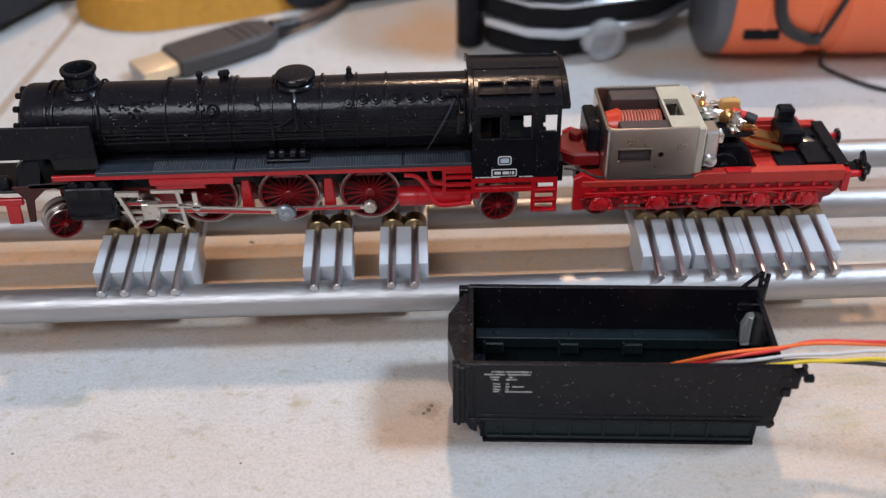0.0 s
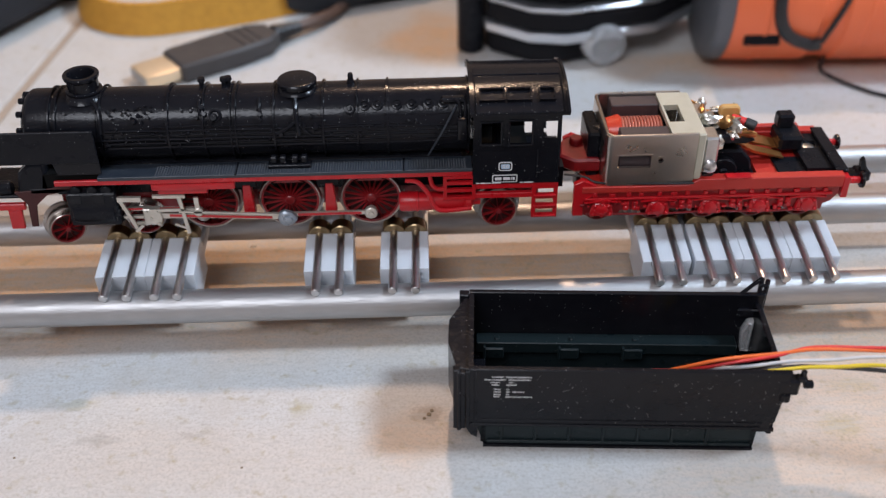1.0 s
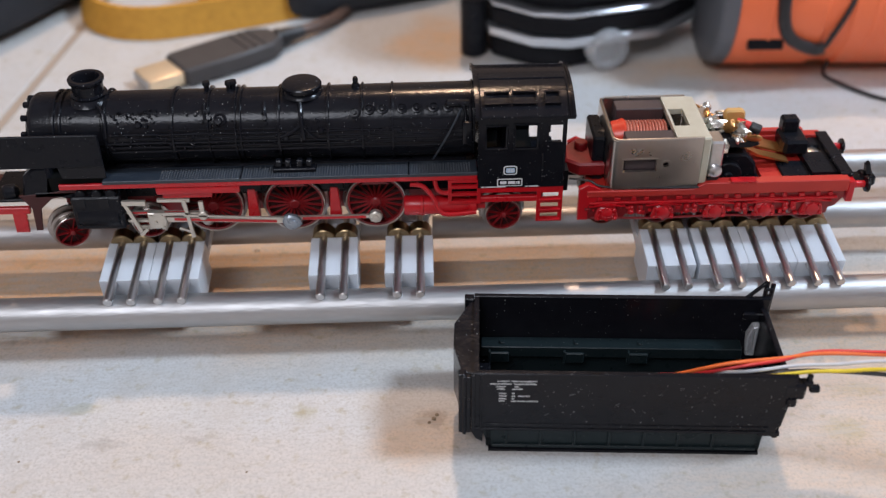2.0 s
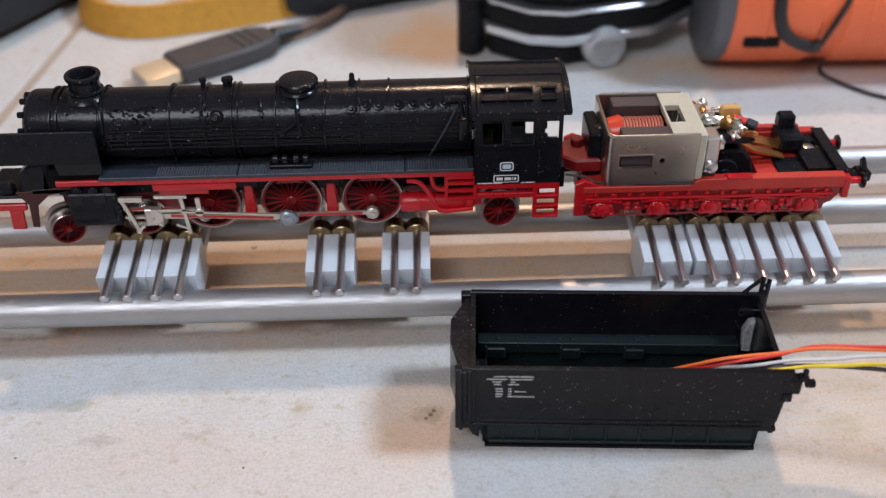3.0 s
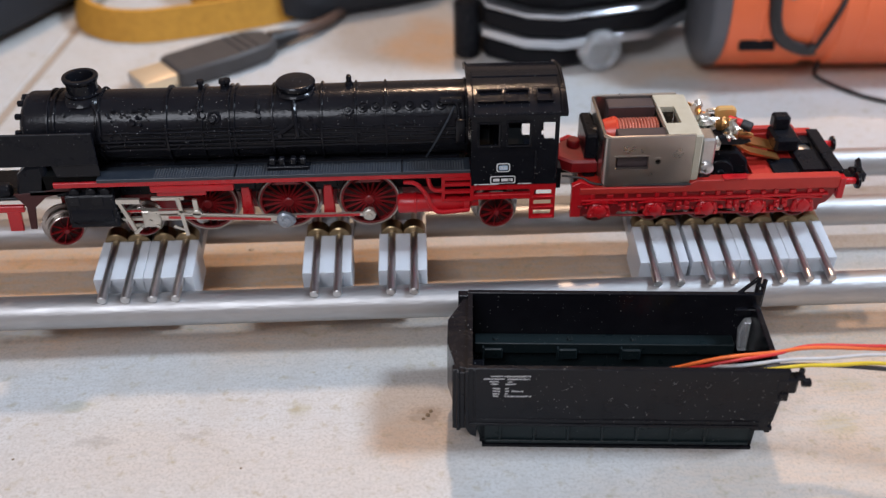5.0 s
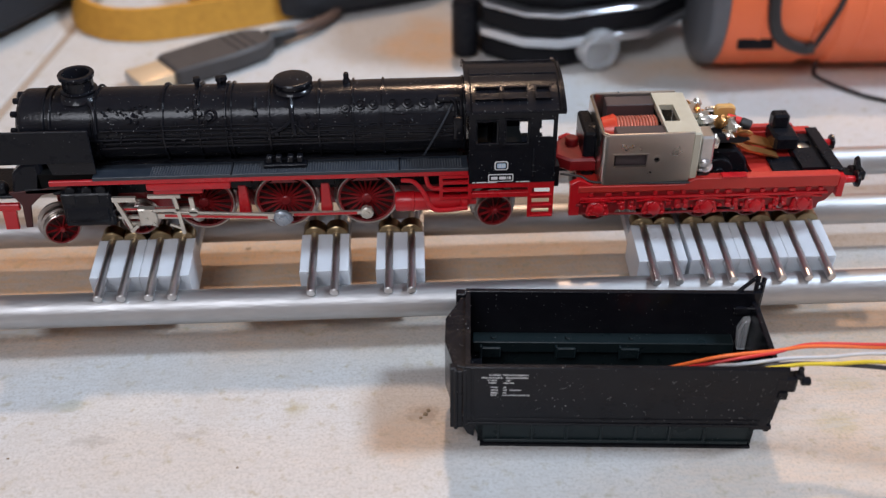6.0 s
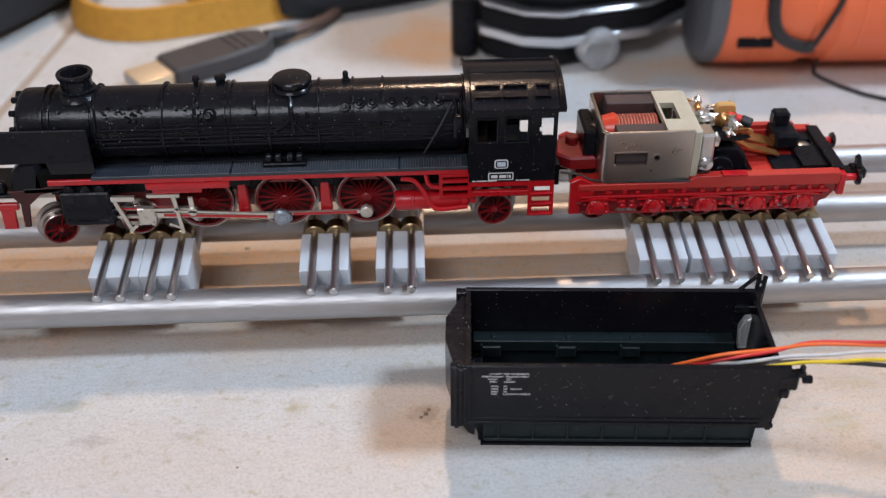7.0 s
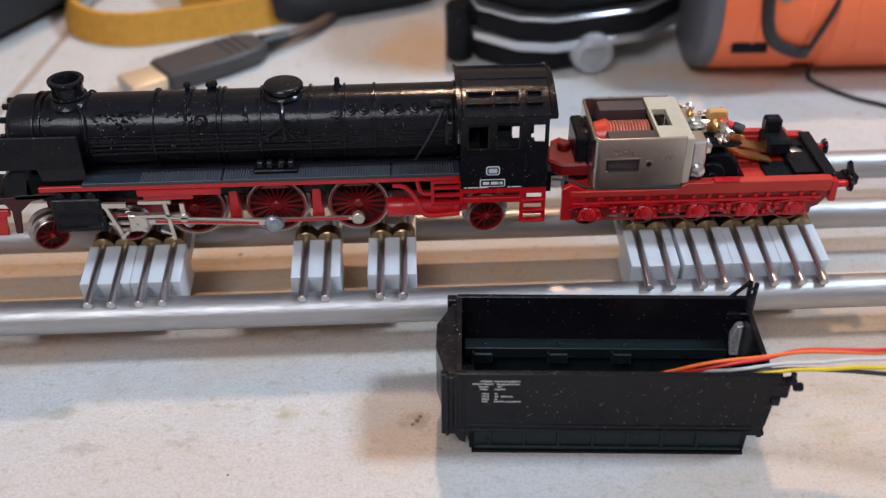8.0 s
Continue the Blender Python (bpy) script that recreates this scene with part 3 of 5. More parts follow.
    # running boards, chequered by small ridges
    for s in (-1, 1):
        ys = sorted((s * 9.5, s * 5.2))
        rb = part("running_board", box(B(), -46.0, 17.7, *ys, 13.5, 14.15, 0.08), TREAD, o, "dark grey chequered running board")
        if s < 0:
            ch = B()
            for i in range(118):
                for j in range(6):
                    x, y = -36.2 + i * .45, -9.2 + j * .55 + (.27 if i % 2 else 0)
                    vs = [ch.verts.new(v) for v in ((x - .18, y - .2, 14.15), (x + .18, y - .2, 14.15), (x + .18, y + .2, 14.15), (x - .18, y + .2, 14.15), (x, y, 14.32))]
                    for a, c2 in ((0, 1), (1, 2), (2, 3), (3, 0)):
                        ch.faces.new([vs[a], vs[c2], vs[4]])
            tagged(part("chequer_relief", ch, TREAD, rb), kind="stuff")
            for x in (-22.6, 6.0):
                part("joint_strip", box(B(), x - .15, x + .15, -9.52, -5.6, 14.1, 14.25), BLACK, rb)
        part("valance", box(B(), -53.5, 17.7, *sorted((s * 9.3, s * 8.7)), 12.55, 13.5, .08), RED, o)
        part("reach_rod_guard", box(B(), -37.4, -23.0, *sorted((s * 9.25, s * 8.4)), 11.0, 12.5, .35, 2), RED, o)
    part("step_box", box(B(), -17.2, -9.8, -8.1, -6.2, 14.15, 14.9, .15), BLACK, o)
    for x in (-16.2, -14.6, -12.6, -11.0):
        part("lubricator", box(B(), x - .55, x + .55, -7.6, -6.3, 14.9, 16.2, .2), BLACK, o)
    # smoke deflectors
    for s in (-1, 1):
        d = B()
        hi = 22.9 if s < 0 else 20.8
        prism(d, [(-62.5, 16.8), (-62.2, hi), (-45.2, hi), (-45.2, 16.9)], s * 9.1, s * 8.6, "xz", .1)
        dd = part("smoke_deflector", d, BLACK_SATIN, o)
        part("deflector_foot", prism(B(), [(-52.6, 14.45), (-53.2, 17), (-45.3, 17), (-45.3, 14.45)], s * 8.7, s * 8.35, "xz"), BLACK, dd)
        for x in (-56, -48):
            part("bracket", tube(B(), [(x, s * 8.6, 20), (x, s * 5.9, 21.0)], .25, 6), BLACK, dd)
    # front platform, cylinders and buffer beam
    part("front_platform", box(B(), -58.2, -50.0, -8.4, 8.4, 10.6, 11.6, .15), BLACK_SATIN, o)
    part("front_plate", prism(B(), [(-56.0, 11.6), (-55.4, 14.4), (-46, 14.4), (-46, 13.4), (-53, 11.6)], -8.3, 8.3, "xz"), MATT_BLACK, o)
    bb = part("buffer_beam", box(B(), -73.6, -72.6, -9.0, 9.0, 6.6, 9.6, .15), RED, o)
    for y in (-5.5, 5.5):
        part("buffer", spin(B(), (-73.6, y, 8.2), (-1, 0, 0), [(0, .9), (2.2, .9), (2.2, .55), (3.4, .55), (3.4, 1.5), (3.8, 1.4), (3.9, 0)], 20), BLACK, bb)
    part("front_step", box(B(), -66.5, -58.3, -8.2, 1.5, 9.65, 10.2, .15), BLACK_SATIN, o)
    part("front_frame", box(B(), -72.6, -50, -2.6, 2.6, 7.0, 9.0, .2), SHADED_RED, o)
    fm0 = prism(B(), [(-59.8, 8.8), (-60.4, 11.0), (-59.6, 14.6), (-57.6, 16.4), (-55.0, 16.4), (-54.6, 11.4), (-57.0, 9.6)], -8.3, -3.5, "xz", .5)
    part("steam_pipe_cover", fm0, BLACK_SATIN, o)
    part("lamp", spin(B(), (-61.5, -6.4, 11.0), (-1, -.3, 0), [(0, .6), (.6, 1.3), (2.2, 1.4), (2.6, 1.1), (2.6, 0)], 20), BLACK_SATIN, o)
    part("front_rail", box(B(), -72.6, -59.8, -8.4, -7.5, 7.3, 8.6, .15), RED, o)
    part("guard_iron", prism(B(), [(-63.2, 3.4), (-63.0, 7.6), (-60.6, 7.9), (-60.9, 3.4)], -8.3, -7.6, "xz", .1), RED, o)
    # bracket coloured near black, its shade put into the red
    part("front_bracket", prism(B(), [(-59.6, 3.8), (-59.3, 8.4), (-61, 11), (-55, 11.6), (-50.5, 12.6), (-50.5, 11.4), (-55.5, 10.3), (-57.8, 8.2), (-58.5, 3.8)], -8.4, -7.9, "xz", .1), SHADED_RED, o)
    for s in (-1, 1):
        cb = B()
        cyl(cb, (-51.6, s * 6.6, 6.7), (-44.3, s * 6.6, 6.7), 3.15, seg=36, bev=.2)
        cyl(cb, (-51.9, s * 6.4, 10.3), (-44.0, s * 6.4, 10.3), 1.75, seg=24, bev=.15)
        box(cb, -52.2, -43.6, *sorted((s * 9.35, s * 5.0)), 4.3, 10.9, .3)
        for x in (-50.4, -47.6, -45.2):
            cyl(cb, (x, s * 9.0, 11.2), (x, s * 5.4, 11.2), .9, seg=14, bev=.15)
        cy = part("cylinder_block", cb, BLACK_SATIN, o)
        if s < 0:
            for x in (-50.8, -46.8):
                part("cover", box(B(), x - .8, x + 1.2, -9.5, -9.3, 8.9, 10.9, .1), BLACK, cy)
            cyl2 = B()
            for z in (4.9, 6.7, 8.5):
                cyl(cyl2, (-44.4, -6.6 - (2 if z == 6.7 else 1), z), (-43.4, -6.6 - (2 if z == 6.7 else 1), z), .8, seg=14, bev=.1)
            part("glands", cyl2, BLACK_SATIN, cy)
    # frames between the wheels
    fr = B()
    for s in (-1, 1):
        box(fr, -55, 17.5, *sorted((s * 3.4, s * 2.6)), 4.0, 12.0)
        box(fr, 17.5, 30, *sorted((s * 3.4, s * 2.6)), 4.0, 9.5)
    part("main_frame", fr, RED_DARK, o)
    for x in (-21.6, -7.2):
        part("brake_hanger", prism(B(), [(x - 1.0, 4.2), (x - .7, 10.2), (x + .7, 10.2), (x + 1.1, 4.2)], -6.7, -5.2, "xz", .15), RED, o)
        part("brake_bracket", box(B(), x - 2.2, x + 1.8, -6.6, -4.8, 9.6, 11.4, .2), BLACK_SATIN, o)
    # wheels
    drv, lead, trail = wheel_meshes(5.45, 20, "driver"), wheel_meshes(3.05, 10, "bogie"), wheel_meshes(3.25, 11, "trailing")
    for k, x in enumerate((-28.75, -14.375, 0)):
        add_wheel(o, drv, x, -5.75, 6.25, turn=k * 7)
        add_wheel(o, drv, x, 5.75, 6.25, turn=k * 7, far=True)
        part("axle", cyl(B(), (x, -4, 6.25), (x, 4, 6.25), .8), TYRE, o)
    add_tread(add_wheel(o, lead, -53.9, -7.2, 2.35, rz=23), 3.05)
    add_wheel(o, lead, -51.2, 3.6, 2.35, rz=14, far=True)
    add_wheel(o, lead, -40.4, -5.7, 2.9, rz=8)
    add_wheel(o, lead, -39.0, 5.0, 2.9, rz=8, far=True)
    add_tread(add_wheel(o, trail, 22.6, -6.9, 3.45, rz=4), 3.35)
    add_wheel(o, trail, 23.2, 5.4, 3.45, rz=4, far=True)
    part("axle", cyl(B(), (-53.4, -5.4, 2.4), (-51.6, 2.4, 2.4), .7), TYRE, o)
    part("axle", cyl(B(), (22.7, -5, 3.45), (23.1, 4, 3.45), .7), TYRE, o)
    # counterweights
    for x in (-14.375, 0):
        w = B()
        pts = [(x + 4.6 * math.cos(radians(a)), 6.25 + 4.6 * math.sin(radians(a))) for a in range(55, 126, 10)]
        prism(w, pts, -5.95, -5.6, "xz")
        part("counterweight", w, RED_DARK, o)
    # rods and valve gear
    y = -7.2
    rod = B()
    bar(rod, (-14.7, y, 4.45), (-.1, y, 4.45), .62, .5)
    bar(rod, (-29.5, y, 4.75), (-14.7, y, 4.45), .62, .5)
    part("coupling_rod", rod, ROD, o)
    fl = B()
    bar(fl, (-13, y - .5, 4.45), (-1.8, y - .5, 4.45), .5, .06)
    bar(fl, (-28, y - .5, 4.7), (-16.5, y - .5, 4.5), .5, .06)
    part("rod_flute", fl, RED, o, "red painted rod flute")
    mr = B()
    bar(mr, (-36.5, y - .9, 5.7), (-14.7, y - .9, 4.5), .75, .55)
    bar(mr, (-33.4, y - 1.6, 6.6), (-16.0, y - 1.6, 5.4), .36, .3)
    part("connecting_rod", mr, ROD, o)
    fm = B()
    bar(fm, (-35.2, y - 1.45, 5.63), (-17.4, y - 1.45, 4.65), .5, .06)
    part("rod_flute", fm, RED, o, "red painted rod flute")
    cr = B()
    prism(cr, [(-16.4, 4.9), (-16.0, 5.8), (-15.0, 6.1), (-14.0, 5.8), (-13.2, 5.0), (-13.0, 4.2), (-13.6, 3.5), (-14.5, 3.0), (-15.4, 3.0), (-16.2, 3.8)], y - 2.2, y - .9, "xz", .3)
    spin(cr, (-14.6, y - 2.1, 4.5), (0, -1, 0), [(0, .9), (.4, .8), (.5, .4), (.5, 0)], 14)
    part("return_crank", cr, GLUE, o, "grey glued return crank")
    part("crank_pin", spin(B(), (-.1, y + .2, 4.42), (0, -1, 0), [(0, 1.2), (.9, 1.2), (1.1, 1.0), (1.15, .6), (1.4, .55), (1.45, 0)], 8), ROD, o, "hexagonal steel crank pin nut")
    part("crank_pin", spin(B(), (-29.6, y + .2, 4.75), (0, -1, 0), [(0, 1.1), (.9, 1.1), (1.1, .8), (1.1, 0)], 12), TYRE, o)
    gb = B()
    bar(gb, (-44, y - .4, 6.9), (-30, y - .4, 6.4), .5, .6)
    bar(gb, (-44, y - .4, 5.2), (-33, y - .4, 4.9), .5, .6)
    part("slide_bar", gb, ROD, o)
    ch2 = B()
    prism(ch2, [(-39.7, 3.6), (-39.7, 7.1), (-36.8, 7.1), (-36.4, 5.4), (-36.8, 3.3), (-38, 4.1)], y - 1.7, y - .3, "xz", .2)
    for xx, zz in ((-39.1, 6.6), (-37.3, 6.6), (-37.2, 4.2), (-38.4, 5.2)):
        cyl(ch2, (xx, y - 1.6, zz), (xx, y - 2.0, zz), .32, seg=10)
    part("crosshead", ch2, ROD, o)
    cl = B()
    bar(cl, (-43.3, y - 1.3, 9.4), (-41.0, y - 1.3, 2.6), .65, .5)
    bar(cl, (-43.8, y - 1.3, 9.4), (-39.6, y - 1.3, 9.3), .9, .6)
    bar(cl, (-41.6, y - 1.0, 4.0), (-37.8, y - 1.0, 4.0), .6, .4)
    bar(cl, (-41.4, y - 1.7, 2.8), (-40.0, y - 1.7, 4.0), .5, .4)
    part("combination_lever", cl, ROD, o)
    ln = B()
    bar(ln, (-33.0, y - 1.3, 9.6), (-32.3, y - 1.3, 1.9), .62, .5)
    bar(ln, (-37.6, y - 1.1, 9.6), (-32.0, y - 1.1, 9.5), .6, .5)
    bar(ln, (-34.6, y - 1.0, 3.6), (-32.4, y - 1.0, 2.6), .45, .3)
    cyl(ln, (-30.1, y - .8, 6.3), (-30.1, y - 1.9, 6.3), .9, seg=14, bev=.2)
    bar(ln, (-30.2, y - 1.2, 9.2), (-30.1, y - 1.2, 6.4), .8, .5)
    bar(ln, (-38.5, y - 1.5, 6.9), (-32.5, y - 1.5, 6.9), .55, .3)
    part("expansion_link", ln, ROD, o)
    fm2 = B()
    bar(fm2, (-43, y - 1.0, 6.9), (-33, y - 1.0, 6.85), .35, .1)
    part("rod_flute", fm2, RED, o, "red painted rod flute")
    part("motion_bracket", box(B(), -36.5, -28.0, -8.6, -5.0, 9.9, 11.2, .15), RED, o)
    # injector pipe, ladder brackets and steps under the cab
    ip = B()
    spin(ip, (5.0, -7.6, 6.55), (1, 0, 0), [(0, 0), (0, 1.55), (.3, 1.75), (2.9, 1.75), (3.0, 1.85), (3.3, 1.85), (3.4, 1.7), (10, 1.6), (11.4, 1.2), (11.6, 1.5), (12.6, 1.5), (13, .9), (14.2, .9), (14.2, 0)], 28)
    part("injector", ip, RED, o)
    pp = B()
    tube(pp, smooth([(6.2, -8.4, 11.4), (8.4, -8.9, 11.2), (10.2, -9.2, 8.8), (11.0, -9.5, 6.8), (12.6, -9.5, 5.7), (17.6, -8.9, 5.7)]), .42, 10)
    tube(pp, smooth([(10.4, -8.6, 12.4), (10.8, -8.8, 10.6), (11.8, -8.9, 9.8), (13.2, -8.9, 9.9)]), .4, 10)
    part("feed_pipe", pp, RED, o)
    lad = B()
    for z in (7.9, 9.5, 11.0, 12.2):
        box(lad, 13.0, 18.0, -9.2, -8.6, z - .3, z + .3)
    for x in (13.0, 18.0):
        box(lad, x - .3, x + .3, -9.26, -8.54, 7.6, 12.5)
    part("side_grating", lad, RED, o)
    part("cab_beam", box(B(), 18.3, 29.5, -9.2, -8.4, 9.7, 10.9, .1), RED, o)
    part("cab_beam", box(B(), 18.3, 28.4, -9.25, -8.3, 7.8, 8.8, .1), RED, o)
    part("rear_frame", box(B(), 13, 34, -5.4, 5.4, 7.4, 11.5), BLACK_SATIN, o)
    st = part("cab_steps", holed(B(), (28.1, 32.6), (3.6, 10.8), [(28.8, 31.9, 4.3, 5.4), (28.8, 31.9, 6.4, 7.5), (28.8, 31.9, 8.5, 9.6)], -9.3, -8.8), RED, o)
    for z in (4.2, 6.3, 8.4):
        part("tread", box(B(), 28.5, 32.2, -9.9, -9.31, z - .18, z + .12, .04), RED, st)
    build_cab(o)


def roof_line():
    pts = [(-9.8, 24.45), (-9.7, 24.85), (-9.0, 25.2), (-7.6, 25.85), (-5.5, 26.65), (-3, 27.25), (0, 27.45)]
    pts = [(p.x, p.y) for p in smooth([(a, b, 0) for a, b in pts], 4)]
    return pts + [(-a, b) for a, b in pts[-2::-1]]


def build_cab(o):
    x0, x1 = 17.8, 32.6
    for s in (-1, 1):
        w = B()
        y = sorted((s * 9.5, s * 9.25))
        holes = [(19.2, 22.4, 18.9, 22.9), (24.0, 27.6, 18.8, 23.1), (29.6, 31.9, 19.6, 23.0)]
        if s > 0:
            holes[2] = (28.5, 30.4, 10.95, 12.5)
        holed(w, (x0, x1), (10.95, 24.75), holes, *y)
        wall = part("cab_side", w, BLACK, o)
        for h in holes[:2]:
            f = B()
            holed(f, (h[0] - .35, h[1] + .35), (h[2] - .35, h[3] + .35), [h], *sorted((s * 9.51, s * 9.75)))
            bmesh.ops.bevel(f, geom=list(f.edges), offset=.07, segments=1, affect="EDGES")
            part("window_frame", f, BLACK, wall)
        if s < 0:
            rv = B()
            for z in (17.6, 18.0):
                for k in range(24):
                    box(rv, 18.4 + k * .42, 18.58 + k * .42, -9.6, -9.52, z - .08, z + .08)
            tagged(part("rivets", rv, BLACK, wall), kind="stuff")
            part("edge_strip", box(B(), 28.6, 28.85, -9.6, -9.51, 11, 24.6), BLACK, wall)
            part("edge_strip", box(B(), 17.8, 18.05, -9.62, -9.51, 11, 24.6), BLACK, wall)
    fr = B()
    outline = [(a * .965, b - .35) for a, b in roof_line()]
    prism(fr, [(-9.0, 11)] + outline + [(9.0, 11)], x0, x0 + .5, "yz")
    part("cab_front", fr, BLACK, o)
    for x in (28.75, 32.35):
        part("grab_rail", tube(B(), [(x, -9.55, 12.2), (x, -9.85, 12.6), (x, -9.85, 17.2), (x, -9.55, 17.6)], .13, 6), BLACK, o)
    part("cab_floor", box(B(), x0 + .5, 28.3, -8.98, 8.98, 11.0, 11.8), MATT_BLACK, o)
    part("cab_floor", box(B(), 28.32, x1, -8.98, 8.98, 9.6, 10.3), MATT_BLACK, o)
    bk = B()
    box(bk, 22, 24.5, -4, 4, 11.8, 22.5, .3)
    part("backhead", bk, BLACK_SATIN, o)
    # roof shell
    line = roof_line()
    rf = B()
    inner = [(a * .955, b - .5) for a, b in line]
    prism(rf, line + inner[::-1], 17.3, 33.9, "yz")
    roof = part("cab_roof", rf, BLACK, o)
    for x in (17.3, 33.45):
        rim = [(a * 1.02, b + .28) for a, b in line]
        part("roof_rim", prism(B(), rim + [(a * .98, b - .25) for a, b in line][::-1], x, x + .45, "yz"), BLACK, roof)
    part("eave_strip", box(B(), 17.4, 33.8, -9.98, -9.75, 24.35, 24.65), BLACK, roof)
    # skylights in the steep flank of the roof, and top rib
    a, b = Vector((0, -7.75, 25.8)), Vector((0, -5.15, 26.8))
    for s0, s1 in ((18.9, 23.2), (23.5, 27.7), (28.9, 31.6)):
        f = B()
        d = (b - a)
        nrm = Vector((0, -d.z, d.y)).normalized()
        def bar3(u0, u1, t0, t1, h):
            vs = []
            for hh in (0, h):
                for u, t in ((u0, t0), (u1, t0), (u1, t1), (u0, t1)):
                    vs.append(f.verts.new(Vector((u, 0, 0)) + a + d * t + nrm * hh))
            for q in ((0, 1, 2, 3), (4, 5, 6, 7), (0, 1, 5, 4), (1, 2, 6, 5), (2, 3, 7, 6), (3, 0, 4, 7)):
                f.faces.new([vs[i] for i in q])
        bar3(s0, s1, 0, .1, .55), bar3(s0, s1, .9, 1, .55), bar3(s0, s0 + .25, .1, .9, .55), bar3(s1 - .25, s1, .1, .9, .55)
        bmesh.ops.recalc_face_normals(f, faces=f.faces)
        part("skylight_frame", f, BLACK, roof)
    part("roof_rib", box(B(), 18.2, 33, -1.2, 1.2, 27.35, 27.6, .12), BLACK, roof)
    rl = [p for p in roof_line() if p[0] <= 0]
    rr = B()
    for x in (18.2, 32.9):
        for k in range(0, len(rl) * 2 - 1):
            u = rl[k // 2] if k % 2 == 0 else tuple((rl[k // 2][q] + rl[min(k // 2 + 1, len(rl) - 1)][q]) / 2 for q in (0, 1))
            box(rr, x - .12, x + .12, u[0] - .12, u[0] + .12, u[1] - .1, u[1] + .16)
    for k in range(26):
        x = 18.8 + k * .55
        box(rr, x, x + .22, -9.9, -9.6, 24.75, 24.92)
        box(rr, x, x + .22, -4.5, -4.28, 26.93, 27.08)
    tagged(part("roof_rivets", rr, BLACK, roof), kind="stuff")
    # number plate, crest, small lettering as bars
    pl = part("number_plate", prism(B(), rounded(21.1, 25.45, 11.25, 12.75, .25), -9.56, -9.51, "xz"), WHITE_INK, o, "number plate with a white border")
    part("plate_field", prism(B(), rounded(21.28, 25.27, 11.42, 12.58, .2), -9.6, -9.565, "xz"), BLACK, pl)
    tx = B()
    for u0, u1 in ((21.6, 22.7), (23.0, 24.15), (24.3, 24.45), (24.6, 25.0)):
        box(tx, u0, u1, -9.63, -9.605, 11.72, 12.28)
    part("lettering", tx, WHITE_INK, pl)
    cr = part("crest", prism(B(), rounded(22.15, 24.5, 13.55, 15.3, .45), -9.56, -9.51, "xz"), WHITE_INK, o, "pale blue crest with a white border")
    part("crest_field", prism(B(), rounded(22.35, 24.3, 13.75, 15.1, .33), -9.6, -9.565, "xz"), BLACK, cr)
    part("crest_panel", prism(B(), rounded(22.55, 24.1, 13.95, 14.9, .25), -9.63, -9.605, "xz"), BLUE_INK, cr)
    em = B()
    for u in (22.85, 23.45):
        holed(em, (u, u + .4), (14.15, 14.7), [(u + .12, u + .28, 14.27, 14.58)], -9.65, -9.635)
    part("crest_device", em, WHITE_INK, cr)
    sm = B()
    for u0, u1 in ((18.35, 18.9), (19.1, 20.9), (21.0, 22.6), (25.9, 26.4), (26.6, 28.2)):
        box(sm, u0, u1, -9.53, -9.505, 11.02, 11.22)
    part("small_lettering", sm, WHITE_INK, o)


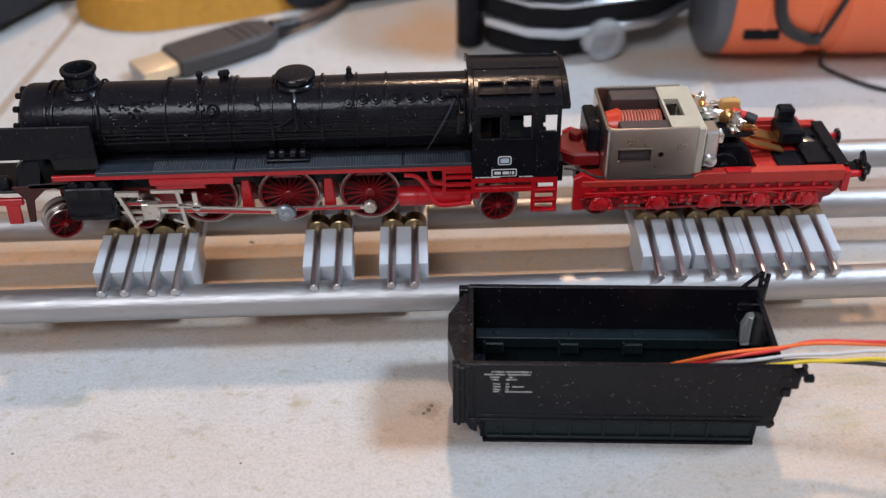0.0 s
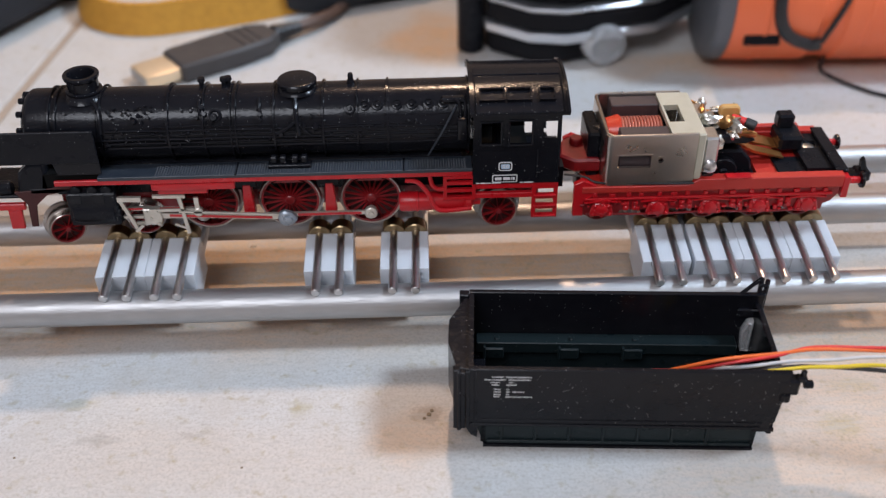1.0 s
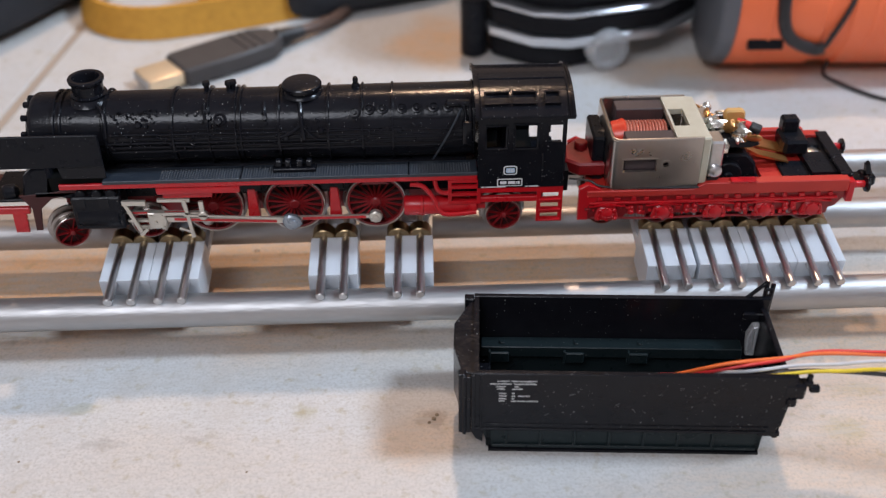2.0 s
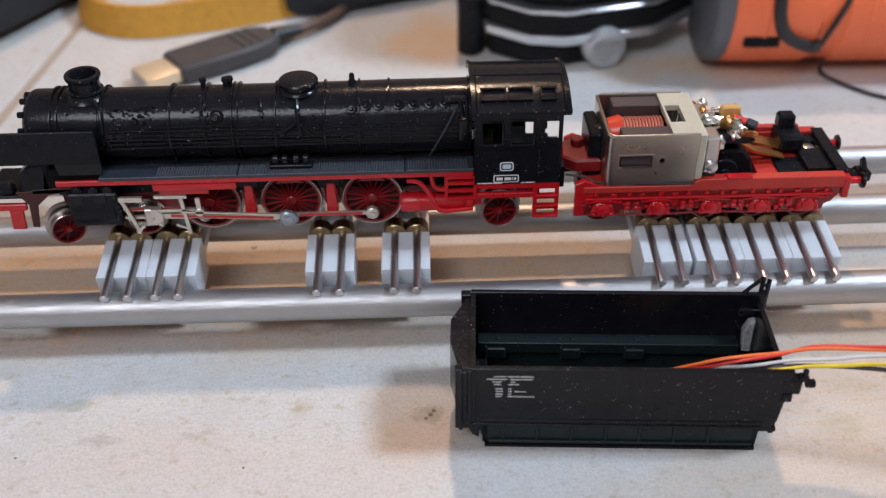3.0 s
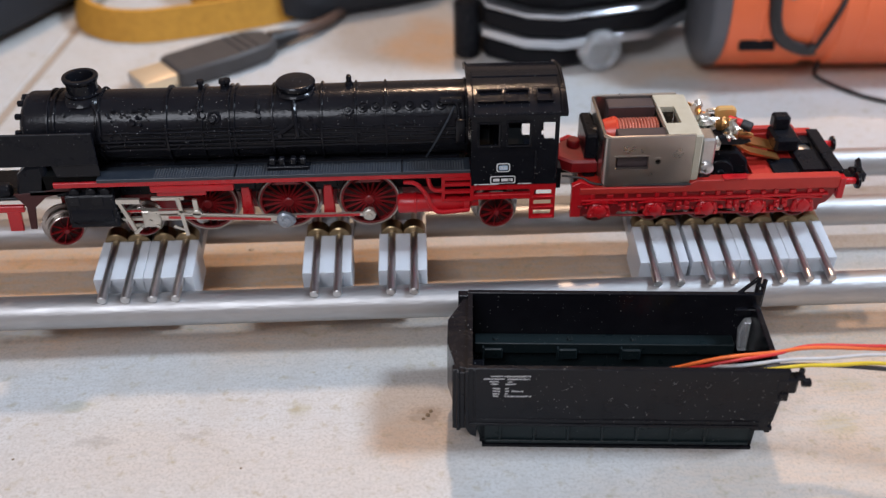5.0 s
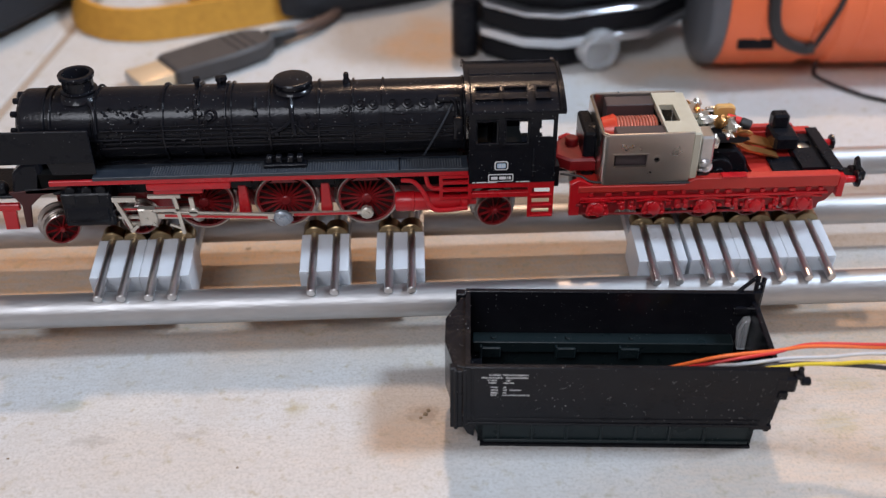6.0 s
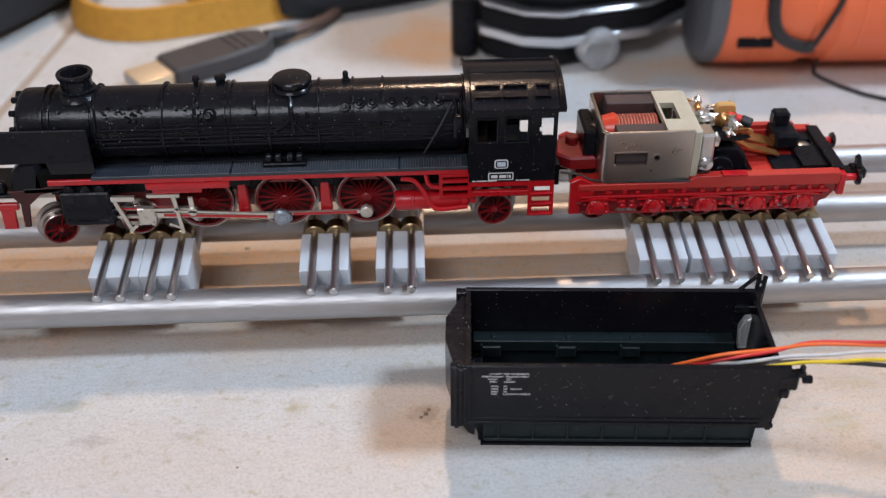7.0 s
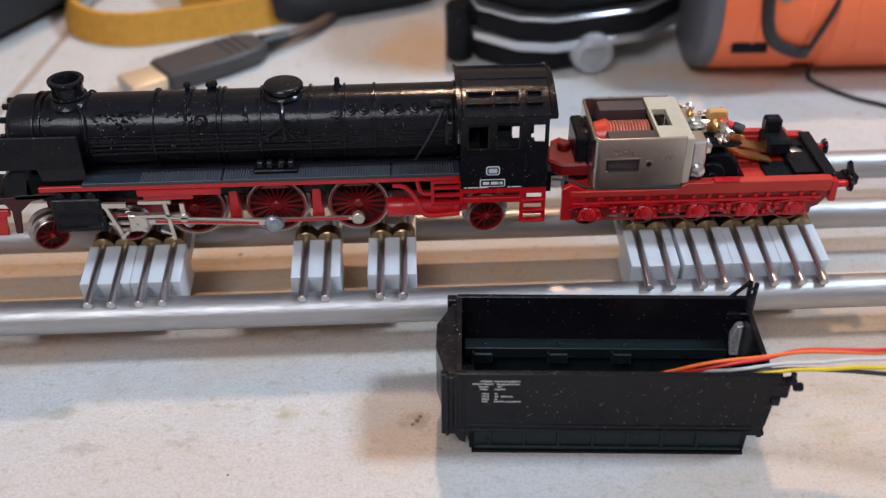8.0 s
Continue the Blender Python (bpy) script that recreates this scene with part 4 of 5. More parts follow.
# ---- tender chassis with its motor
def build_tender():
    o = thing("tender_chassis", 0, 0, RAIL, label="red model tender chassis with an open motor on the roller stand", category="model tender")
    fl = B()
    holed(fl, (37.5, 83.2), (-8.4, 8.4), [(57.5, 69.0, -6.2, 6.2)], 7.6, 8.4, "xy")
    part("floor_plate", fl, RED_MATT, o)
    for s in (-1, 1):
        p = B()
        prism(p, [(37.0, 8.0), (37.0, 9.2), (55.5, 9.2), (57.5, 10.3), (83.0, 10.3), (83.0, 8.0)], s * 8.9, s * 7.0, "xz", .12)
        part("side_sill", p, RED_MATT, o)
        f = B()
        prism(f, [(36.2, 5.9), (36.2, 8.1), (82.8, 8.1), (82.8, 6.4), (81.5, 4.6), (80.4, 4.2), (80.2, 3.0), (74.2, 3.0), (73.8, 3.9), (44.2, 3.9), (43.6, 3.0), (36.0, 3.0)], s * 8.3, s * 7.0, "xz", .1)
        # darker red here paints the shaded gaps between rail and journal boxes
        frame_ = part("side_frame", f, RED_DARK, o)
        part("frame_rail", box(B(), 37.5, 81.5, *sorted((s * 8.9, s * 8.32)), 6.35, 6.85, .1), RED, frame_)
        for k, x in enumerate((40.7, 50.7, 60.0, 68.8, 77.3)):
            jb = B()
            prism(jb, [(x - 2.0, 3.0), (x - 2.1, 3.7), (x - 1.7, 5.3), (x - 1.1, 5.8), (x + 1.1, 5.8), (x + 1.7, 5.3), (x + 2.1, 3.7), (x + 2.0, 3.0)], *sorted((s * 8.9, s * 8.2)), "xz", .2)
            spin(jb, (x, s * 8.85, 4.5), (0, s, 0), [(0, 1.25), (.4, 1.1), (.6, .6), (.6, 0)], 14)
            for dx, dz in ((-1.5, 3.6), (1.5, 3.6), (-1.2, 5.3), (1.2, 5.3), (0, 5.6), (0, 3.4)):
                cyl(jb, (x + dx, s * 8.85, dz), (x + dx, s * 9.3, dz), .32, seg=8, bev=.1)
            part("journal_box", jb, RED, frame_)
        for k, x in enumerate((45.0, 46.6, 54.9, 56.3, 64.0, 65.2, 72.5, 73.9)):
            sp = B()
            box(sp, x - .5, x + .5, *sorted((s * 8.8, s * 8.2)), 4.1, 5.9, .2, 2)
            cyl(sp, (x, s * 8.75, 4.7), (x, s * 9.15, 4.7), .45, seg=10, bev=.12)
            cyl(sp, (x + .1, s * 8.75, 5.6), (x + .1, s * 9.05, 5.6), .3, seg=8, bev=.08)
            part("spring_hanger", sp, RED, frame_)
        for k in range(16):
            x = 39.4 + k * 2.72 + (.5 if k % 3 else 0)
            part("bracket", box(B(), x - (.7 if k % 4 == 1 else .4), x + .4, *sorted((s * 8.75, s * 8.2)), 6.9, 7.9 - .25 * (k % 2), .12), RED, frame_)
        for k in range(20):
            x = 38.6 + k * 2.2
            part("rivet", cyl(B(), (x, s * 8.85, 6.6), (x, s * 9.0, 6.6), .16, seg=7), RED, frame_)
    rnd = random.Random(17)
    for x in (40.7, 50.7, 60.0, 68.8, 77.3):
        for k in range(3):
            w = 3.2 - .8 * k
            part("leaf_spring", prism(B(), [(x - w, 5.95 + .16 * k), (x - w, 6.08 + .16 * k), (x, 6.2 + .16 * k), (x + w, 6.08 + .16 * k), (x + w, 5.95 + .16 * k), (x, 6.08 + .16 * k)], -9.05, -8.3, "xz"), RED, o)
    for k in range(42):
        x, z, w, h = 37.2 + k * 1.01 + rnd.uniform(-.3, .3), rnd.uniform(3.5, 5.9), rnd.uniform(.15, .45), rnd.uniform(.15, .5)
        part("frame_detail", box(B(), x - w, x + w, -8.75 - rnd.uniform(0, .3), -8.31, z - h, z + h, .1), RED if k % 3 else RED_DARK, o)
    part("brake_rod", tube(B(), smooth([(38, -8.6, 3.5), (50, -8.7, 3.25), (60, -8.6, 3.4), (70, -8.7, 3.2), (79, -8.6, 3.5)], 6), .22, 6), RED_DARK, o)
    part("sill_step", box(B(), 62.0, 66.4, -9.15, -7.6, 10.32, 10.75, .12), RED, o)
    part("end_sill", box(B(), 82.0, 84.25, -7.2, 8.0, 9.85, 10.5, .15), BLACK_SATIN, o)
    # front end: drawbar bracket
    part("front_apron", prism(B(), [(35.6, 3.1), (35.6, 9.6), (37.2, 10.4), (39.5, 9.4), (39.5, 7.5), (37.4, 6.0), (37.4, 3.1)], -8.6, -7.4, "xz", .1), RED, o)
    part("front_apron", prism(B(), [(35.6, 3.1), (35.6, 9.6), (37.2, 10.4), (39.5, 9.4), (39.5, 7.5), (37.4, 6.0), (37.4, 3.1)], 7.4, 8.6, "xz", .1), RED, o)
    pv = B()
    prism(pv, [(33.6, -2.5), (34.2, 2.5), (36.5, 4.5), (40.5, 4.5), (40.5, -4.5), (36, -4.5)], 9.6, 12.2, "xy", .4)
    cyl(pv, (37, 1.5, 12.0), (37, 1.5, 13.4), 1.2, seg=16, bev=.2)
    part("pivot_bracket", pv, RED_DARK, o)
    part("drawbar", box(B(), 31.0, 40, -2.0, 2.0, 8.2, 9.4, .3), BLACK, o)
    part("contact_wire", tube(B(), smooth([(34, -6.5, 10.6), (37.5, -7.2, 10.4), (41, -8.2, 9.6), (56.4, -8.9, 9.6)]), .2, 6), CABLE, o)
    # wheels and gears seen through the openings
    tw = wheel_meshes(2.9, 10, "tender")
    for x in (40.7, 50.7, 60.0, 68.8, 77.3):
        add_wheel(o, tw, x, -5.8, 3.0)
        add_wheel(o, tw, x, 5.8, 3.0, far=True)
    gear = B()
    box(gear, 57.6, 68.9, -6, 6, 2.2, 8.0, .3)
    cyl(gear, (62.5, -5.0, 9.2), (62.5, -3.4, 9.2), 2.6, seg=28, bev=.2)
    cyl(gear, (62.5, -5.6, 9.2), (62.5, -3.4, 9.2), .9, seg=16, bev=.1)
    prism(gear, [(57.5, 8), (58.2, 11.2), (60.5, 12.6), (66, 12.6), (67.8, 10.6), (68.4, 8)], -3.3, 4.5, "xz", .4)
    part("gear_case", gear, BLACK_SATIN, o)
    cs = B()
    for y0, y1, dz in ((1.6, 5.0, 0), (-1.2, 1.0, -.4)):
        prism(cs, [(60.5, 14.4 + dz), (65, 13.8 + dz), (68.8, 11.6 + dz), (74.5, 10.0 + dz), (74.5, 9.7 + dz), (68.6, 11.2 + dz), (64.8, 13.4 + dz), (60.5, 14.0 + dz)], y0, y1, "xz")
    part("copper_contact", cs, COPPER, o)
    # black rear block with the coupler pocket
    rb = B()
    holed(rb, (77.6, 83.0), (-5.2, 7.2), [(79.0, 81.6, 1.8, 4.2)], 8.4, 9.7, "xy")
    box(rb, 72.6, 77.6, -4.8, 0.4, 8.42, 8.9, .2)
    box(rb, 74.0, 78.5, 0.6, 6.6, 9.7, 12.6, .5)
    box(rb, 74.3, 77.4, 4.0, 6.6, 12.4, 15.2, .4)
    part("rear_block", rb, BLACK_SATIN, o)
    part("pivot_screw", spin(B(), (80.3, 3.0, 8.6), (0, 0, 1), [(0, 1.3), (.6, 1.3), (.8, 1.0), (.8, 0)], 20), PIN, o)
    part("far_wall", box(B(), 58, 79.5, 7.2, 8.4, 8.4, 11.4, .2), RED_MATT, o)
    be = part("buffer_beam", box(B(), 83.0, 84.2, -8.8, 8.8, 5.6, 9.8, .15), RED, o)
    for y in (-6.6, 6.6):
        bf = part("buffer", spin(B(), (84.2, y, 7.9), (1, 0, 0), [(0, .75), (.3, 1.0), (.6, .7), (2.6, .62), (2.6, 0)], 18), RED, be)
        part("buffer_head", spin(B(), (86.7, y, 7.9), (1, 0, 0), [(0, .5), (.2, 1.4), (.6, 1.5), (.8, 1.2), (.85, 0)], 20), BLACK, bf)
    cp = B()
    box(cp, 84.2, 88.5, -2.8, -.2, 5.2, 6.6, .2)
    box(cp, 88.0, 90.6, -3.0, 0.0, 5.0, 7.0, .3)
    prism(cp, [(88.6, 7.2), (88.4, 9.0), (89.0, 9.6), (89.8, 7.2)], -2.6, -1.2, "xz", .15)
    part("coupler", cp, BLACK, o)
    build_motor(o)


def build_motor(o):
    x0, x1, y0, y1, z0, z1 = 40.6, 56.2, -8.6, 7.4, 9.3, 19.0
    m = part("motor_can", B_can(x0, x1, y0, y1, z0, z1), CAN, o, "nickel motor can open on top", sharp=25)
    box_in = box(B(), x0 + 1.0, x1 - 1, y0 + .9, y1 - .9, z0 + .4, z0 + 3.0)
    sl = (x0 + 2.2, x0 + 7.9, z0 + 3.6, z0 + 6.0)
    part("slot_lip", holed(B(), (sl[0] - .22, sl[1] + .22), (sl[2] - .22, sl[3] + .22), [sl], y0 - .14, y0 - .01), CAN, m)
    part("bearing_ring", spin(B(), (x0 + 9.6, y0 - .05, z0 + 4.9), (0, 1, 0), [(0, .48), (0, .86), (.12, .9), (.5, .9), (.5, .48), (0, .48)], 24), CAN, m)
    part("can_rim", tube(B(), [(x1, y0 + .28, z1), (x0 + 1.2, y0 + .28, z1), (x0 + .28, y0 + 1.2, z1), (x0 + .28, y1 - 1.2, z1), (x0 + 1.2, y1 - .28, z1), (x1, y1 - .28, z1)], .3, 8), CAN, m)
    part("can_floor", box_in, BLACK_SATIN, m)
    for ya, yb in ((y0 + 1.0, y0 + 4.2), (y1 - 4.2, y1 - .7)):
        part("magnet", prism(B(), rounded(x0 + 2.6, x0 + 11.2, z0 + 1, z1 - .35, .3), ya, yb, "xz", .15), MAGNET, m)
    core = part("coil", cyl(B(), (x0 + 3.5, (y0 + y1) / 2, z1 - 3.8), (x0 + 10.9, (y0 + y1) / 2, z1 - 3.8), 2.6, seg=24), COIL, m, "copper-red wound coil")
    for k in range(13):
        xk = x0 + 3.6 + k * .56
        part("winding", spin(B(), (xk, (y0 + y1) / 2, z1 - 3.8), (1, 0, 0), [(0, 2.45), (.1, 2.95), (.28, 3.05), (.46, 2.95), (.56, 2.45), (0, 2.45)], 28), COIL, m)
    e = B()
    spin(e, (x0 + 1.1, (y0 + y1) / 2, z1 - 3.6), (1, 0, 0), [(0, 0), (0, 2.6), (2.2, 3.2), (2.5, 3.0), (2.5, 0)], 24)
    part("coil_end", e, mat("red_varnish", (0.6, 0.05, 0.02), 0.3, second=(0.45, 0.03, 0.015)), m)
    # cream end plate
    w = B()
    holed(w, (x1 - 4.4, x1 + .3), (y0 + .85, y1 - .4), [(x1 - 4.0, x1 - 1.4, -3.8, 2.2)], z1 - 1.0, z1 + .05, "xy")
    box(w, x1 + .02, x1 + 1.5, y0 + .25, y1 - .4, z0 + .6, z1 + .02, .25)
    part("end_plate", w, CREAM, m)
    part("front_ring", spin(B(), (x0 - 1.6, -.6, z0 + 5), (1, 0, 0), [(0, 0), (0, 2.0), (.5, 2.6), (1.6, 2.8), (1.6, 0)], 24), BLACK_SATIN, m)
    part("front_cradle", box(B(), x0 - 2.3, x0 - .05, -3.6, 5.2, z0 - 1.2, z0 + 7.6, .4), BLACK_SATIN, m)
    # brush holders, solder and small components behind the end plate
    br = B()
    for ya in (-6.8, 1.6):
        box(br, x1 + 1.52, x1 + 4.0, ya - 1.2, ya + 3.0, z0 + 1.6, z1 - 1.0, .35)
        spin(br, (x1 + 2.8, ya - 1.2, z0 + 3.2), (0, -1, 0), [(0, 1.2), (.7, 1.1), (1.0, .7), (1.05, 0)], 16)
    part("brush_holder", br, PIN, m, "bright metal brush holders")
    rnd = random.Random(11)
    for k in range(30):
        s = B()
        bmesh.ops.create_icosphere(s, subdivisions=2, radius=rnd.uniform(.7, 1.35))
        sx = Vector((rnd.uniform(.8, 1.9), rnd.uniform(.7, 1.5), rnd.uniform(.35, .7)))
        for v in s.verts:
            v.co = Vector((v.co.x * sx.x, v.co.y * sx.y, v.co.z * sx.z)) * (1 + .45 * noise.noise(v.co * 1.6 + Vector((k, 0, 0))))
        at = pose((x1 + rnd.uniform(2.4, 10.5)) * MM, rnd.uniform(-5.5, 6.0) * MM, (z1 - 2.6 + rnd.uniform(-1.6, 1.4)) * MM, rnd.uniform(0, 90), rnd.uniform(0, 60), rnd.uniform(0, 180))
        part("solder_blob", s, SOLDER if k % 3 else COPPER, m, at=at)
    cc = B()
    for p, q in (((58, 5.5, 16.8), (60, 5.0, 17.4)), ((61.5, 4.5, 16.8), (64.5, 3.2, 17.0)), ((60, -2, 16.4), (65.5, -1.0, 16.6))):
        tube(cc, smooth([p, ((p[0] + q[0]) / 2, (p[1] + q[1]) / 2, q[2] + .25), q]), .35, 8)
    part("bare_lead", cc, SOLDER, m)
    pl = B()
    prism(pl, [(58.5, 14.8), (58.5, 16.4), (66.5, 16.2), (67.5, 15.2), (66, 14.6)], -4.5, 4.5, "xz", .2)
    part("brush_plate", pl, BLACK_SATIN, m)
    part("capacitor_disc", prism(B(), rounded(62.6, 66.4, 16.0, 18.4, .9), 2.2, 3.6, "xz", .3), mat("tan_ceramic", (0.62, 0.36, 0.12), 0.4), m, "tan ceramic capacitor")
    part("sleeve", cyl(B(), (64.4, 0.8, 17.0), (66.8, -.3, 16.6), .75, seg=14, bev=.15), W_RED, m, "short red sleeve")
    part("sleeve_end", cyl(B(), (66.6, -.25, 16.6), (68.4, -1.1, 16.1), .95, seg=14, bev=.2), CABLE, m)
    fl = B()
    prism(fl, [(56.6, 9.0), (58.9, 11.2), (58.9, 16), (60.0, 16), (60.0, 10.5), (57.5, 8.8)], -7.9, -7.2, "xz", .12)
    part("black_lead", fl, CABLE, m)


def B_can(x0, x1, y0, y1, z0, z1):
    """Sheet can: front with slot and hole, back and left end, rounded upright corners, open top and right."""
    b = B()
    t = .55
    r = 1.2
    path = [(x1, y0), (x0 + r, y0)]
    for k in range(1, 6):
        a = radians(270 - 90 * k / 6)
        path.append((x0 + r + r * math.cos(a), y0 + r + r * math.sin(a)))
    path += [(x0, y0 + r), (x0, y1 - r)]
    for k in range(1, 6):
        a = radians(180 - 90 * k / 6)
        path.append((x0 + r + r * math.cos(a), y1 - r + r * math.sin(a)))
    path += [(x0 + r, y1), (x1, y1)]
    cx, cy = (x0 + x1) / 2 + 30, (y0 + y1) / 2

    def inset(i):
        p = Vector((*path[i], 0))
        a = Vector((*path[max(i - 1, 0)], 0))
        c = Vector((*path[min(i + 1, len(path) - 1)], 0))
        d = (c - a).normalized()
        n = Vector((d.y, -d.x, 0))
        return p + n * t
    inn = [inset(i) for i in range(len(path))]
    if (inn[8] - Vector((cx, cy, 0))).length > (Vector((*path[8], 0)) - Vector((cx, cy, 0))).length:
        inn = [2 * Vector((*p, 0)) - q for p, q in zip(path, inn)]
    for i in range(1, len(path) - 1):
        a, c = Vector((*path[i], 0)), Vector((*path[i + 1], 0))
        ai, ci = inn[i], inn[i + 1]
        vs = [b.verts.new((p.x, p.y, z)) for p in (a, c, ci, ai) for z in (z0, z1)]
        for q in ((0, 2, 3, 1), (4, 6, 7, 5), (1, 3, 5, 7), (0, 6, 4, 2)):
            b.faces.new([vs[k] for k in q])
    holed(b, (x0 + r, x1), (z0, z1), [(x0 + 2.2, x0 + 7.9, z0 + 3.6, z0 + 6.0), (x0 + 9.1, x0 + 10.1, z0 + 4.4, z0 + 5.4)], y0, y0 + t)
    bmesh.ops.remove_doubles(b, verts=b.verts, dist=0.01)
    bmesh.ops.recalc_face_normals(b, faces=b.faces)
    return b


# ---- the tender's body shell, lying upside down on the table
def build_shell():
    o = thing("tender_shell", 39.5, -37.1, 0, -3.6, label="black plastic tender body shell lying upside down on the table", category="model part")
    L, W, H = 23.8, 9.75, 17.2
    t = .9
    for s in (-1, 1):
        w = B()
        prism(w, [(-L, 5.4), (-L, H), (L + .9, H), (L + .5, 12.6), (L - .1, 6.8), (L - .6, 6.6), (L - .7, 5.4)], *sorted((s * W, s * (W - t))), "xz", .12)
        side = part("side_wall", w, BLACK, o)
        if s < 0:
            part("corner_strip", box(B(), -L - .35, -L + .25, -W - .25, -W - .01, 5.0, H - .3, .08), BLACK, side)
            part("corner_strip", box(B(), -L + .9, -L + 1.3, -W - .2, -W - .01, 5.0, H - .1, .08), BLACK, side)
            part("lower_strip", box(B(), -L, L - 2.2, -W - .18, -W - .01, 5.4, 5.9, .06), BLACK, side)
            part("lower_strip", box(B(), -L + 2, L - 2.0, -W - .14, -W - .01, 6.6, 6.85, .06), BLACK, side)
    # narrowed coal bunker and tank top, resting on the table
    part("tank_top", holed(B(), (-L + 2.4, L - 2.4), (-W + .55, W - .55), [], 0, .5, "xy"), BLACK, o)
    for s in (-1, 1):
        part("tank_side", prism(B(), [(-L + 2.4, .8), (-L + 1.0, 5.5), (L - 2.2, 5.5), (L - 2.4, .8)], *sorted((s * (W - .9), s * (W - 1.7))), "xz"), TEAL_LIT_BLACK, o)
        part("tank_ledge", box(B(), -L + 1, L - 2.2, *sorted((s * (W - .05), s * (W - 1.7))), 5.2, 5.8), BLACK, o)
    for x in (-L + 2.0, L - 3.2):
        part("tank_end", prism(B(), [(-W + .9, .8), (-W + .9, 5.6), (W - .9, 5.6), (W - .9, .8)], x, x + .8, "yz"), BLACK, o)
    part("end_ledge", box(B(), -L, -L + 2.8, -W + .2, W - .2, 5.2, 5.7), BLACK, o)
    part("end_ledge", box(B(), L - 3.2, L + .05, -W + .2, W - .2, 4.6, 5.3), BLACK, o)
    ribs = B()
    for k in range(7):
        x = -L + 5 + k * 5.4
        box(ribs, x, x + .5, -W + .55, -W + .92, 1.2, 5.2, .08)
    box(ribs, -L + 3, L - 3, -W + .5, -W + .93, .9, 1.5, .1)
    part("tank_ribs", ribs, TEAL_LIT_BLACK, o)
    # ends: the left one bulges with three faces
    for x0, x1, y0, z0, z1 in ((-L - 1.2, -L - .36, -W - .05, 4.6, H - .8), (-L - 2.3, -L - 1.25, -W + .15, 4.4, H - .4), (-L - 1.7, -L - 1.1, -W - .1, 4.2, H - .6)):
        part("corner_rib", box(B(), x0, x1, y0, -W + 1.4, z0, z1, .12), BLACK, o)
    part("corner_foot", prism(B(), [(-L - .6, 5.2), (-L + 1.6, 5.2), (-L + 1.4, 2.6), (-L + .4, 3.2)], -W + .05, -W + .8, "xz", .1), BLACK, o)
    plan = [(-L + .1, -W + .6), (-L - 1.8, -W + 1.2), (-L - 3.2, -2.8), (-L - 3.2, 2.6), (-L - .4, W - 1.0), (-L + .1, W - .6)]
    part("end_wall", prism(B(), plan, 7.2, H - .6, "xy", .12), BLACK, o)
    part("end_plate", box(B(), -L, -L + .8, -W + t, W - t, 5.5, H - .1), BLACK, o)
    ew = B()
    prism(ew, [(-W + t, 3.5), (-W + t, 15.5), (-W + 3.2, 16.2), (W - 3.2, 16.2), (W - t, 15.5), (W - t, 3.5)], L - .8, L + .1, "yz", .1)
    part("end_wall", ew, BLACK, o)
    # inner ledge with clips
    ld = B()
    box(ld, -L + 1.2, L - 3, W - 3.6, W - t - .02, 6.4, 8.6, .15)
    box(ld, -L + 1.2, L - 3, -W + t + .02, -W + 3.0, 8.4, 9.2, .15)
    part("inner_ledge", ld, TEAL_LIT_BLACK, o)
    for x in (-19.5, -7.0, 3.6):
        cp = B()
        box(cp, x - 1.6, x + 1.6, W - 4.2, W - 3.62, 5.6, 7.8, .2)
        box(cp, x - 1.9, x - 1.5, W - 4.4, W - 3.7, 5.6, 8.3, .1)
        cyl(cp, (x + .4, W - 2.4, 8.6), (x + .4, W - 2.4, 8.9), .5, seg=14, bev=.1)
        part("inner_clip", cp, TEAL_LIT_BLACK, o)
    part("inner_floor", box(B(), -L + 3, L - 3.3, -W + 1.8, W - 1.8, .9, 1.6), BLACK_SATIN, o)
    # rear ladder bracket, handrail stubs
    rb = B()
    tube(rb, [(L - 3.2, W - .4, H - .3), (L + .2, W + .6, H + 2.4)], .35, 6)
    tube(rb, [(L + .2, W + .6, H + 2.4), (L - .3, W - .6, H - 2.6)], .4, 6)
    tube(rb, [(L + 1.2, W + .6, H + 2.0), (L + .6, W - .6, H - 2.8)], .4, 6)
    tube(rb, [(L - 3.2, W - .4, H - .3), (L - .2, W - .3, H - 1.0)], .35, 6)
    for z in (-1.6, 0, 1.3):
        tube(rb, [(L - .2, W, H + z), (L + 1.1, W, H + z)], .28, 6)
    box(rb, L - 3.4, L + .9, W - 1.6, W - .2, H - 4.2, H - 2.6, .2)
    part("rear_ladder", rb, BLACK, o)
    st = B()
    box(st, L - .9, L + 2.4, -W - .1, -W + 2.0, 12.6, 15.6, .3)
    box(st, L + 1.8, L + 3.4, -W + .3, -W + 1.6, 14.8, 16.0, .25)
    cyl(st, (L + 2.8, -W + .9, 15), (L + 2.8, -W + .9, 16.9), .45, seg=12, bev=.1)
    cyl(st, (L + 3.0, -W + .6, 14.5), (L + 4.4, -W + .6, 14.5), .7, seg=12, bev=.15)
    box(st, L - .2, L + 1.2, -W - .35, -W - .1, 11.4, 13.0, .15)
    part("rear_steps", st, BLACK, o)
    # clear lamp guide
    cg = B()
    prism(cg, [(L - 2.3, 7.0), (L - 2.7, 11.2), (L - 1.9, 13.2), (L - .9, 13.4), (L - .9, 7.0)], W - 3.4, W - 1.8, "xz", .25)
    part("light_guide", cg, CLEAR, o, "clear plastic light guide")
    # white lettering too small to read
    rnd = random.Random(3)
    tx = B()
